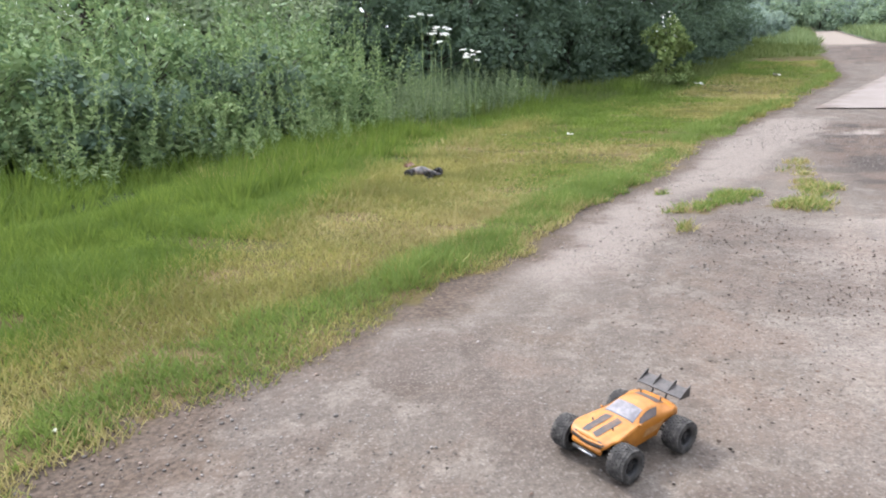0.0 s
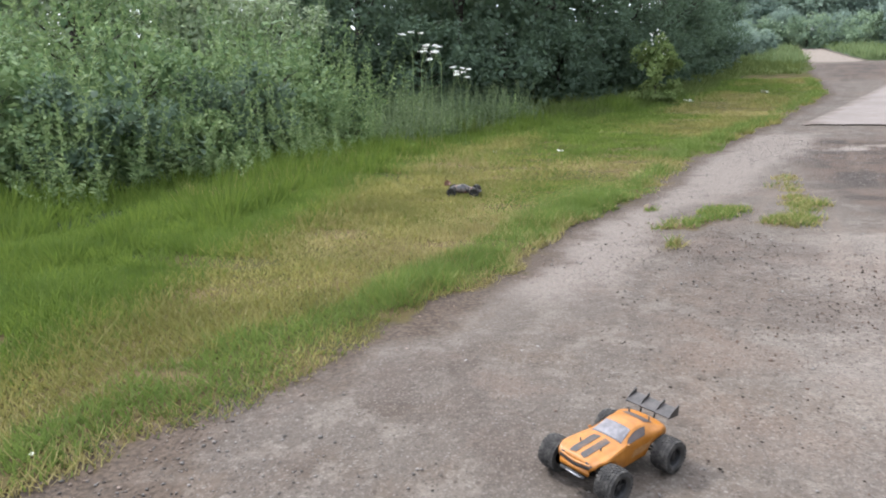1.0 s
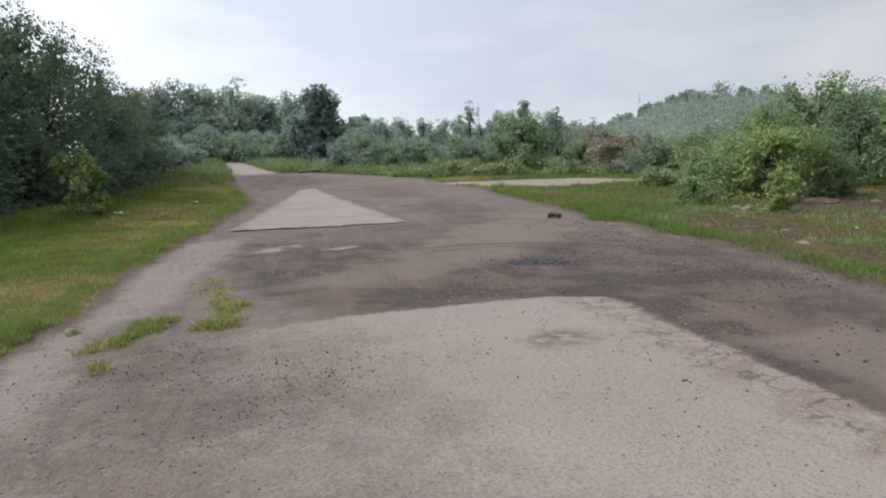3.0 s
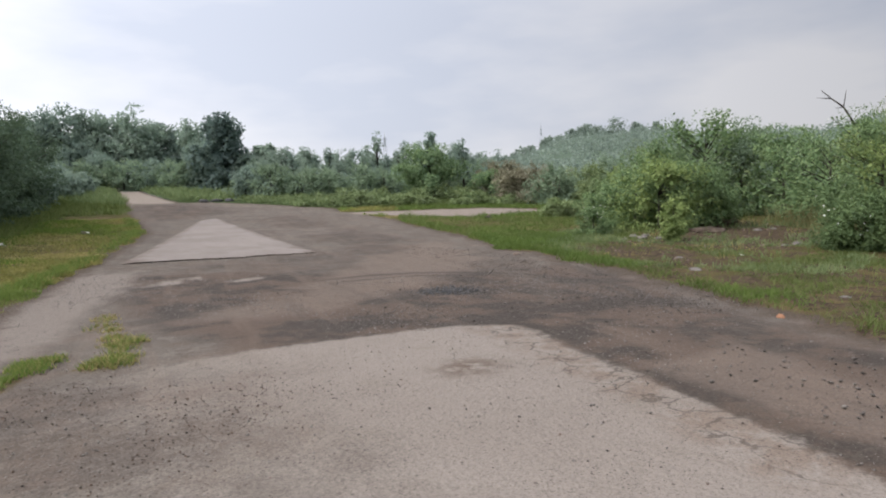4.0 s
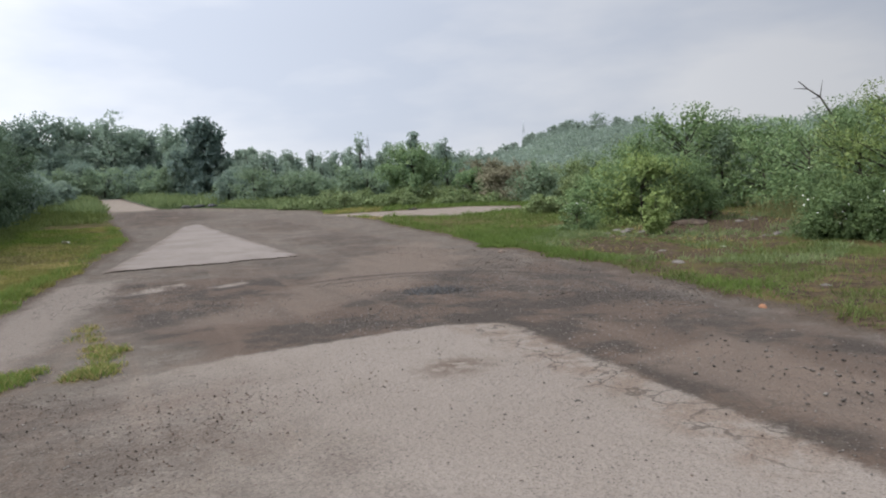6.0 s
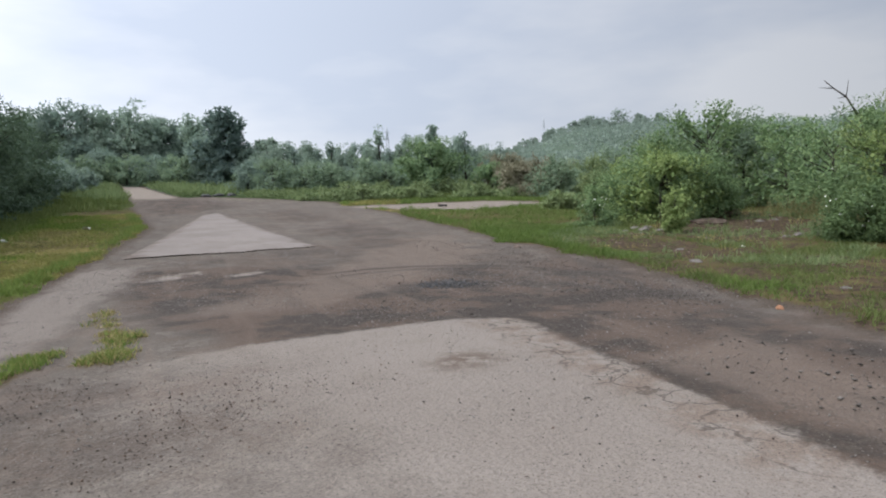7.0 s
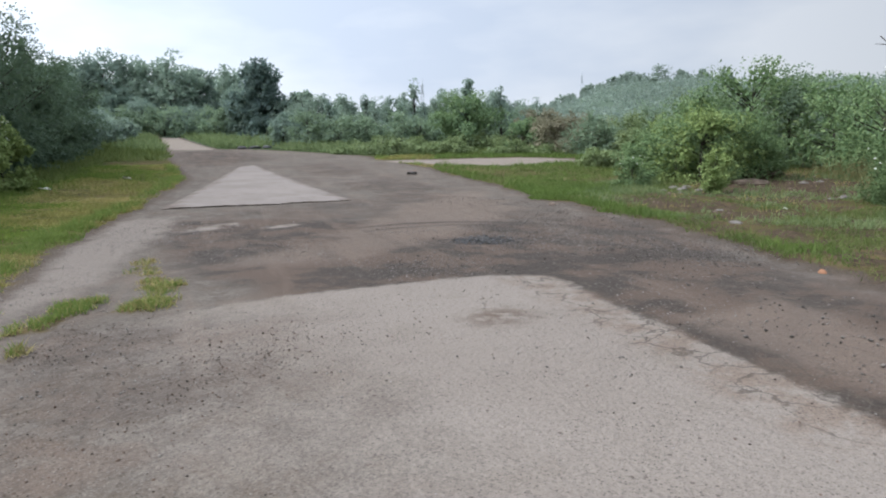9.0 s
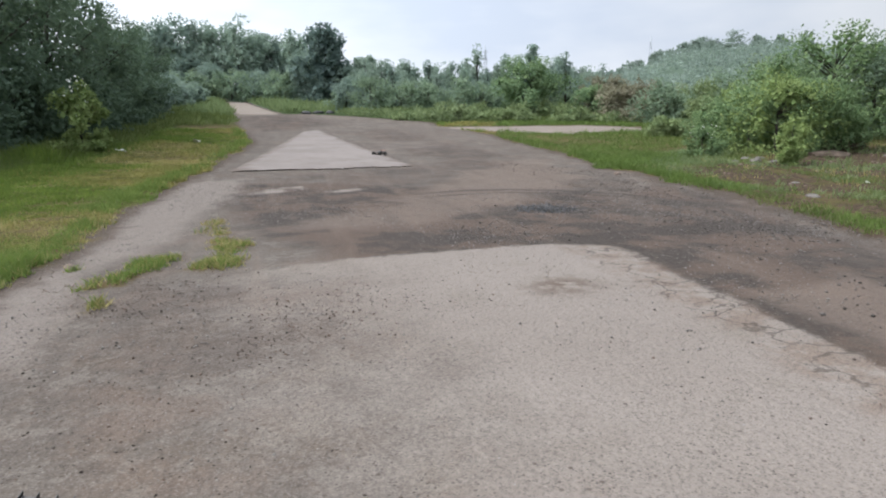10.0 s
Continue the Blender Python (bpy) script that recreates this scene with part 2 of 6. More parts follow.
    # soil rim and turf
    e = k.math("ADD", k.attr("verge"), wob)
    rim = k.step(k.math("ADD", k.attr("rim"), wob), -0.40, -0.08)
    c = k.mix(k.math("MULTIPLY", rim, 0.85), c, k.mix(k.step(k.noise(38.0, 4.0, 0.7), 0.35, 0.65), (0.028, 0.020, 0.014), (0.085, 0.062, 0.046)))
    turf = k.mix(k.step(k.noise(0.8, 4.0), 0.40, 0.62), (0.062, 0.057, 0.022), (0.109, 0.082, 0.042))
    turf = k.mix(k.step(fine, 0.5, 0.75, 0.0, 0.7), turf, (0.087, 0.070, 0.032))
    turf = k.mix(k.step(k.math("ADD", k.attr("bare"), k.math("MULTIPLY", k.math("SUBTRACT", mid, 0.5), 2.0)), 0.45, 0.75), turf, k.mix(k.step(k.noise(7.0, 6.0, 0.7), 0.38, 0.62), (0.034, 0.025, 0.017), (0.090, 0.066, 0.045)))
    # past 55 m the ground colour turns paler and bluer, as painted haze
    turf = k.mix(k.step(k.attr("wild"), 0.0, 0.6), turf, k.mix(k.step(k.attr("distance_haze"), 0.0, 1.0), (0.035, 0.05, 0.018), (0.080, 0.108, 0.078)))
    c = k.mix(k.step(e, -0.03, 0.14), c, turf)
    hgt_ = k.math("ADD", k.math("MULTIPLY", peb, 0.6), k.math("MULTIPLY", fine, 0.9))
    hgt_ = k.math("ADD", hgt_, k.math("MULTIPLY", grain_v.outputs[2], 0.25))
    k.put(k.p.inputs["Specular IOR Level"], k.step(e, -0.03, 0.14, 0.2, 0.02))
    c = k.mix(k.step(e, 0.14, -0.03), c, (1.0, 0.985, 0.95), "MULTIPLY")
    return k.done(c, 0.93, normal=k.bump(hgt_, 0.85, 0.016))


def slab_material():
    k = Mat("old_concrete")
    c = k.mix(k.step(k.noise(0.5, 4.0), 0.35, 0.65), (0.160, 0.137, 0.121), (0.198, 0.172, 0.153))
    c = k.mix(k.step(k.noise(3.0, 5.0, 0.65), 0.48, 0.68, 0.0, 0.5), c, (0.135, 0.110, 0.092))
    c = k.mix(k.step(k.noise(26.0, 5.0, 0.7), 0.54, 0.68, 0.0, 0.5), c, (0.075, 0.062, 0.053))
    dirt = k.math("ADD", k.attr("edge"), k.math("MULTIPLY", k.math("SUBTRACT", k.noise(1.4, 5.0, 0.65), 0.5), 2.2))
    c = k.mix(k.step(dirt, 0.45, -0.05, 0.0, 0.85), c, (0.098, 0.075, 0.060))
    return k.done(c, 0.92, normal=k.bump(k.noise(18.0, 5.0, 0.6), 0.4, 0.004), spec=0.2)


def plain(name, c1, c2, rough=0.6, metal=0.0, scale=30.0, bump=0.0, coat=None):
    k = Mat(name)
    n = k.noise(scale, 4.0, 0.6)
    return k.done(k.mix(k.step(n, 0.35, 0.7), c1, c2), rough, metal, normal=k.bump(n, bump, 0.002) if bump else None, spec=0.2 if rough > 0.8 else None, coat=coat)


M_GROUND = ground_material()
M_SLAB = slab_material()
M_BARK = plain("grey_bark", (0.03, 0.026, 0.022), (0.07, 0.06, 0.05), 0.9, 0, 14, 0.5)
M_STONE = Mat("loose_stone")
M_STONE = M_STONE.done(M_STONE.mix(M_STONE.island(), (0.055, 0.048, 0.042), (0.23, 0.212, 0.195)), 0.9, spec=0.12)
M_PEBBLE = Mat("grey_pebble")
M_PEBBLE = M_PEBBLE.done(M_PEBBLE.mix(M_PEBBLE.island(), (0.040, 0.034, 0.030), (0.165, 0.148, 0.132)), 0.9, spec=0.12)
M_CHIP = Mat("dark_chippings")
M_CHIP = M_CHIP.done(M_CHIP.mix(M_CHIP.step(M_CHIP.island(), 0.55, 0.9), M_CHIP.mix(M_CHIP.island(), (0.028, 0.022, 0.018), (0.09, 0.072, 0.06)), (0.115, 0.078, 0.06)), 0.9, spec=0.12)
L_TURF = leaf_material("short_turf", (0.168, 0.172, 0.050), (0.385, 0.332, 0.118), 0.9, 0.3)
L_LUSH = leaf_material("lush_grass", (0.11, 0.178, 0.038), (0.25, 0.315, 0.082), 1.2, 0.4)
L_DRY = leaf_material("dry_grass", (0.27, 0.232, 0.090), (0.46, 0.39, 0.175), 1.2, 0.3)
L_HERB = leaf_material("herb_leaves", (0.12, 0.20, 0.075), (0.35, 0.43, 0.205), 0.9, 0.35)
# willow leaves are lightened to carry the haze over the weed bank
L_HAZY_WILLOW = leaf_material("hazed_willow_leaves", (0.20, 0.265, 0.16), (0.42, 0.48, 0.31), 0.5, 0.35)
L_DARK = leaf_material("dark_leaves", (0.080, 0.125, 0.086), (0.135, 0.192, 0.118), 0.35, 0.38)
L_MID = leaf_material("green_leaves", (0.105, 0.178, 0.080), (0.275, 0.365, 0.165), 1.1, 0.33)
# far leaves are paler and bluer than foliage: distance haze put into the colour
L_HAZY_FAR = leaf_material("far_hazed_leaves", (0.255, 0.335, 0.285), (0.365, 0.445, 0.345), 0.25, 0.5)
L_HAZY_FAR_DARK = leaf_material("far_dark_hazed_leaves", (0.195, 0.268, 0.235), (0.29, 0.365, 0.295), 0.25, 0.5)
L_YELL = leaf_material("yellow_green_leaves", (0.145, 0.212, 0.068), (0.33, 0.40, 0.15), 1.1, 0.32)
L_IVY = leaf_material("ivy_leaves", (0.125, 0.205, 0.105), (0.29, 0.385, 0.185), 0.6, 0.35)
# thicket leaves are lifted in the same way, to look hazed
L_HAZY_THICKET = leaf_material("hazed_thicket_leaves", (0.175, 0.25, 0.175), (0.30, 0.38, 0.235), 0.4, 0.42)
L_RIMTURF = leaf_material("rim_grass", (0.080, 0.135, 0.030), (0.19, 0.265, 0.065), 1.2, 0.35)
L_DEEP = leaf_material("deep_green_leaves", (0.062, 0.108, 0.046), (0.19, 0.262, 0.105), 0.8, 0.3)
L_RED = leaf_material("reddish_seed_heads", (0.19, 0.19, 0.12), (0.31, 0.27, 0.19), 0.3, 0.2)
# poplar leaves too carry some bluish haze in their colour
L_HAZY_POPLAR = leaf_material("hazed_poplar_leaves", (0.115, 0.172, 0.165), (0.205, 0.27, 0.235), 0.4, 0.42)
L_TALL = leaf_material("tall_grass_blades", (0.070, 0.128, 0.020), (0.22, 0.285, 0.054), 1.4, 0.4)
L_ROUGH = leaf_material("rough_grass_blades", (0.085, 0.13, 0.034), (0.205, 0.23, 0.078), 0.6, 0.3)
L_SPIRE = leaf_material("spire_leaves", (0.085, 0.13, 0.06), (0.24, 0.29, 0.16), 1.5, 0.3)
L_SCRUB = leaf_material("scrub_leaves", (0.135, 0.19, 0.082), (0.27, 0.325, 0.15), 0.5, 0.3)
# hill leaves: pale bluish colour that stands in for the haze over the hill
L_HAZY_HILL = leaf_material("hazed_hill_leaves", (0.215, 0.27, 0.235), (0.285, 0.345, 0.285), 0.05, 0.45)
L_OLIVE = leaf_material("olive_grass", (0.17, 0.17, 0.075), (0.29, 0.265, 0.13), 0.6, 0.3)
M_PETAL = plain("white_petals", (0.72, 0.72, 0.66), (0.82, 0.82, 0.78), 0.7, 0, 60)


# ---------------------------------------------------------------- plan
def height(x, y):
    """The lie of the land: level near the pads, rising beyond, with a hill far to the east."""
    r = np.hypot(x, y)
    s = np.maximum(r - 14.0, 0.0)
    s1 = np.minimum(s, 80.0)
    z = 0.022 * s1 + 0.0003 * s1 * s1 + 0.03 * np.minimum(s - s1, 700)
    az = np.degrees(np.arctan2(x, y))
    up = np.clip((az - 50) / 14.0, 0, 1) * np.clip((200 - az) / 30.0, 0, 1)
    up = up * up * (3 - 2 * up)
    far = np.clip((r - 75) / 190.0, 0, 1)
    z = z + up * far * far * (3 - 2 * far) * 14.0 * (1 + 0.10 * np.sin(az * 0.31) + 0.05 * np.sin(az * 0.83 + 1))
    return z


def hz(x, y):
    return float(height(np.array([float(x)]), np.array([float(y)]))[0])


LEFT_EDGE = [(-16, -45), (-6, -12), (-2.6, -1.5), (-1.75, 1.2), (-1.44, 2.27), (-1.17, 2.89), (-0.67, 3.52), (-0.27, 4.02), (0.59, 5.2), (1.25, 6.67), (2.6, 8.46), (4.35, 11.75), (6.6, 15.1), (8.2, 17.2), (14.2, 26.0), (20.5, 39.5), (27.0, 53.6)]
RIGHT_EDGE = [(29.9, 50.6), (32.2, 50.7), (33.3, 44.8), (32.2, 34.8), (29.3, 31.0), (28.2, 28.0), (25.9, 23.6), (23.6, 20.7), (21.3, 17.0), (19.9, 14.9), (17.9, 12.2), (16.4, 10.8), (16.3, 9.5), (15.0, 8.0), (13.8, 5.95), (12.0, 4.1), (10.8, 2.8), (9.85, 1.88), (8.7, 0.74), (6.4, -3.0), (2.5, -14), (-4, -45)]
PAD = [(7.56, 4.6), (6.87, 5.25), (5.3, 5.85), (4.2, 6.15), (2.6, 6.3), (1.2, 4.6), (0.5, 2.4), (-0.3, 0.0), (-2.6, -5), (-4.5, -9), (0.3, -9), (2.4, -4.0), (3.9, -1.1), (4.66, 0.29), (5.07, 0.83), (5.74, 1.79), (6.74, 3.34)]
SAND = [(28.6, 31.0), (28.0, 25.6), (29.0, 21.3), (34.6, 19.6), (36.8, 22.0), (36.6, 26.0), (32.0, 29.0)]
LANE = [(27.2, 53.2), (39.2, 80.0), (60, 125), (61.5, 124), (40.9, 78.4), (30.2, 50.4)]
BARE = [(18.0, 5.4), (20.3, 8.6), (24.0, 9.4), (28.6, 9.6), (30.0, 7.6), (26.5, 4.8), (22.6, 3.2), (18.6, 3.6)]

BARE_NEAR = [(17.0, 11.0), (18.6, 9.6), (20.5, 8.7), (18.0, 5.9), (16.0, 4.2), (14.6, 4.9), (15.4, 6.2), (16.4, 8.0)]


def inside_distance(px, py, poly):
    """Signed distance to a closed outline: below zero inside."""
    p = np.array(poly, float)
    q = np.roll(p, -1, 0)
    best = np.full(px.shape, 1e9)
    odd = np.zeros(px.shape, bool)
    for (ax, ay), (bx, by) in zip(p, q):
        dx, dy = bx - ax, by - ay
        t = np.clip(((px - ax) * dx + (py - ay) * dy) / (dx * dx + dy * dy), 0, 1)
        best = np.minimum(best, np.hypot(px - ax - t * dx, py - ay - t * dy))
        if ay != by:
            odd ^= ((ay > py) != (by > py)) & (px < (bx - ax) * (py - ay) / (by - ay) + ax)
    return np.where(odd, -best, best)


def tuft_string():
    """Ragged little clumps along the two grassy streaks on the gravel."""
    g = np.random.default_rng(23)
    out = []
    for line, n, r in ((((2.2, 6.55), (2.48, 6.7), (2.74, 6.94), (3.05, 7.22), (3.42, 7.55)), 26, 0.13), (((3.25, 6.66), (3.5, 6.82), (3.85, 6.9), (3.95, 7.4), (4.1, 8.0), (4.45, 8.8), (4.85, 9.7)), 34, 0.17), (((2.3, 7.45), (2.4, 7.55)), 2, 0.05), (((2.0, 5.85), (2.12, 5.95)), 3, 0.05)):
        p = np.array(line)
        for t in g.uniform(0, len(p) - 1, n):
            i = min(int(t), len(p) - 2)
            q = p[i] + (p[i + 1] - p[i]) * (t - i) + g.normal(0, r * 0.45, 2)
            fade = 1.0 if q[1] < 7.7 else 0.45
            out.append((float(q[0]), float(q[1]), float(r * g.uniform(0.35, 1.1) * fade)))
    return out


TUFTS = tuft_string()


def in_bare(x, y):
    """Signed distance to the bare soil east of the yard."""
    return np.minimum(inside_distance(x, y, BARE), inside_distance(x, y, BARE_NEAR))


def ragged(x, y):
    """The pad's west side, where it sinks into the gravel."""
    return -((x - 3.4) * 0.93 - (y - 5.0) * 0.37)


def verge(x, y):
    """Distance into the turf from the edge of the gravel; below zero on the gravel."""
    d = inside_distance(x, y, LEFT_EDGE + RIGHT_EDGE)
    lane = inside_distance(x, y, LANE)
    d = np.minimum(d, lane)
    ruffle = 0.12 * (patchy(x, y, 2.6, 301) - 0.5) + 0.16 * (patchy(x, y, 7.5, 302) - 0.5)
    d = d + ruffle * np.clip(1.5 - np.abs(d), 0, 1)
    for cx, cy, r in TUFTS:
        d = np.maximum(d, (r - np.hypot(x - cx, y - cy)) * 0.9)
    d = np.minimum(d, inside_distance(x, y, SAND))
    return d


# front of the tall grass and of the hedge, west of the track
GRASS_LINE = [(-9, 1.0), (-5.0, 2.6), (-2.75, 3.9), (-2.4, 4.8), (-1.95, 6.3), (-1.25, 7.6), (-0.85, 9.4), (0.5, 13.4), (3.0, 17.0), (7.6, 22.3), (13.5, 32.0), (20, 46)]
HEDGE_LINE = [(-12, 5.2), (-8, 6.3), (-5.2, 7.5), (-4.1, 8.0), (-3.2, 9.0), (-2.4, 10.6), (-1.3, 13.2), (0.9, 16.6), (4.4, 20.6), (9.5, 28)]


def depth_behind(x, y, line):
    """Distance behind a line that runs north-east, to its west side."""
    p = np.array(line, float)
    best, side = np.full(x.shape, 1e9), np.zeros(x.shape)
    for (ax, ay), (bx, by) in zip(p[:-1], p[1:]):
        dx, dy = bx - ax, by - ay
        t = np.clip(((x - ax) * dx + (y - ay) * dy) / (dx * dx + dy * dy), 0, 1)
        d = np.hypot(x - ax - t * dx, y - ay - t * dy)
        s = np.sign(dx * (y - ay) - dy * (x - ax))
        side = np.where(d < best, s, side)
        best = np.minimum(best, d)
    return best * side


def patchy(x, y, scale, seed):
    """Smooth uneven values between 0 and 1."""
    g = np.random.default_rng(seed)
    v = np.zeros(np.shape(x))
    for k in range(7):
        a, w = g.uniform(0, 6.283), scale * g.uniform(0.5, 2.0)
        v += np.sin((x * math.cos(a) + y * math.sin(a)) * w + g.uniform(0, 6.283))
    return 0.5 + v / 7.0


# ---------------------------------------------------------------- mesh helpers
def raw_mesh(name, verts, faces_n, material, smooth=False):
    """A mesh from an array of vertices, taken faces_n at a time as one face each."""
    v = np.asarray(verts, np.float32).reshape(-1, 3)
    n = len(v)
    me = bpy.data.meshes.new(name)
    me.vertices.add(n)
    me.vertices.foreach_set("co", v.ravel())
    me.loops.add(n)
    me.loops.foreach_set("vertex_index", np.arange(n, dtype=np.int32))
    me.polygons.add(n // faces_n)
    me.polygons.foreach_set("loop_start", np.arange(0, n, faces_n, dtype=np.int32))
    me.update(calc_edges=True)
    me.materials.append(material)
    return me


def unit(v):
    return v / np.maximum(np.linalg.norm(v, axis=-1, keepdims=True), 1e-9)


def leaf_quads(base, way, length, width, spin=None):
    """Pointed leaves: base points, directions, lengths and widths."""
    way = unit(way)
    r = rng.normal(size=base.shape) if spin is None else spin
    side = unit(np.cross(way, r))
    L, W = length[:, None], width[:, None]
    mid = base + way * L * 0.45
    q = np.stack([base, mid + side * W * 0.5, base + way * L, mid - side * W * 0.5], 1)
    return q.reshape(-1, 3)


def blades(x, y, z, h, w, lean):
    """Grass blades of one bent triangle each."""
    n = len(x)
    a = rng.uniform(0, 6.283, n)
    b = rng.uniform(0, 6.283, n)
    dx, dy = np.cos(a) * w * 0.5, np.sin(a) * w * 0.5
    t = np.stack([x + np.cos(b) * lean * h, y + np.sin(b) * lean * h, z + h], 1)
    return np.stack([np.stack([x - dx, y - dy, z], 1), np.stack([x + dx, y + dy, z], 1), t], 1).reshape(-1, 3)


def part(name, bm, material, parent=None, label="", smooth=True):
    me = bpy.data.meshes.new(name)
    bm.to_mesh(me)
    bm.free()
    me.materials.append(material)
    if smooth:
        for p in me.polygons:
            p.use_smooth = True
    ob = new(name, me)
    ob.parent = parent
    if label:
        tagged(ob, label)
    return ob


def mesh_part(name, me, parent=None, label=""):
    ob = new(name, me)
    ob.parent = parent
    if label:
        tagged(ob, label)
    return ob


def empty(name, m, label, category, group=""):
    ob = new(name)
    ob.matrix_basis = m
    return tagged(ob, label, category, group)


def add_box(bm, cx, cy, cz, sx, sy, sz, m=None):
    r = bmesh.ops.create_cube(bm, size=1.0, matrix=Matrix.LocRotScale((cx, cy, cz), None, (sx, sy, sz)))
    if m is not None:
        bmesh.ops.transform(bm, matrix=m, verts=r["verts"])
    return r["verts"]


def add_tube(bm, p0, p1, r0, r1, n=7):
    p0, p1 = Vector(p0), Vector(p1)
    d = p1 - p0
    q = d.to_track_quat("Z", "Y").to_matrix().to_4x4()
    bmesh.ops.create_cone(bm, cap_ends=True, segments=n, radius1=r0, radius2=r1, depth=d.length, matrix=Matrix.Translation((p0 + p1) / 2) @ q)


# ---------------------------------------------------------------- ground
def build_ground():
    n_a = 420
    radii = np.concatenate([[0.25], np.geomspace(0.5, 60, 190), np.geomspace(62, 1500, 60)])
    a = np.linspace(0, 2 * np.pi, n_a, endpoint=False)
    R, A = np.meshgrid(radii, a, indexing="ij")
    x = np.concatenate([[0], (R * np.sin(A)).ravel()])
    y = np.concatenate([[0], (R * np.cos(A)).ravel()])
    v = verge(x, y)
    r = np.hypot(x, y)
    # the turf stands a little proud of the worn gravel; the pothole dips
    z = height(x, y) + np.clip(v, 0, 0.25) * 0.12
    hole = np.exp(-(((x - 9.75) / 0.66) ** 2 + ((y - 7.35) / 0.6) ** 2))
    z = z - 0.07 * hole + (r < 60) * 0.015 * (patchy(x, y, 1.3, 3) - 0.5)
    faces = [(0, 1 + (k + 1) % n_a, 1 + k) for k in range(n_a)]
    i = np.arange(len(radii) - 1)[:, None] * n_a + 1
    k = np.arange(n_a)[None, :]
    k2 = (k + 1) % n_a
    quads = np.stack([i + k, i + k2, i + n_a + k2, i + n_a + k], -1).reshape(-1, 4)
    me = bpy.data.meshes.new("ground")
    me.from_pydata(np.stack([x, y, z], 1).tolist(), [], faces + quads.tolist())
    me.materials.append(M_GROUND)
    for p in me.polygons:
        p.use_smooth = True
    if me.polygons[500].normal.z < 0:
        me.flip_normals()

    def near(poly, soft):
        return np.clip(0.5 - inside_distance(x, y, poly) / soft, 0, 1)

    scraps = np.full(x.shape, 9.0)
    for cx, cy, sx, sy in ((8.7, 11.75, 0.45, 0.22), (7.4, 12.5, 0.7, 0.2), (6.5, 13.0, 0.6, 0.25), (7.9, 12.9, 0.5, 0.15)):
        scraps = np.minimum(scraps, (np.hypot((x - cx) / sx, (y - cy) / sy) - 1.0) * 0.22)
    damp = 0.9 * near([(4.6, 7.6), (4.4, 5.4), (6.0, 4.2), (7.2, 3.2), (11.0, 6.0), (12.5, 8.2), (10.5, 10.8), (9.4, 13.0), (7.6, 14.4), (6.4, 12.5), (5.0, 9.6)], 1.3)
    damp = np.maximum(damp, 0.5 * near([(7, 5), (14.5, 7.8), (15.6, 11), (20.5, 19), (19, 25), (14, 15), (9, 15.5), (7.2, 12)], 2.0))
    damp = np.maximum(damp, 0.95 * near([(7.9, 4.9), (10.6, 5.6), (10.2, 4.2), (8.4, 2.6), (6.2, -0.2), (4.6, -3.0), (3.0, -2.6), (4.2, 0.9), (6.2, 3.9)], 0.9))
    damp = np.maximum(damp, 0.8 * near([(9.0, 5.2), (15, 9.2), (13.2, 7.4), (9.5, 3.0), (7.8, 1.2), (6.9, 1.2)], 1.2))
    damp = np.maximum(damp, 0.75 * near([(14.0, 27), (26.0, 52), (31, 49), (27, 37), (21.5, 33.5), (18.5, 32.5)], 4.0))
    damp = np.maximum(damp, 0.55 * near([(10, 10), (13.6, 14.3), (21.4, 30.2), (27, 33), (22, 22), (15.5, 12)], 2.0))
    damp = np.maximum(damp, 0.72 * near([(9.0, 5.2), (12.4, 7.6), (14.8, 8.2), (13.0, 5.2), (11.0, 3.6), (9.3, 1.9), (8.0, 0.2), (6.4, -1.8), (5.4, -2.0), (6.2, 0.6), (7.8, 2.6)], 0.9))
    damp = np.maximum(damp, 1.2 * hole)
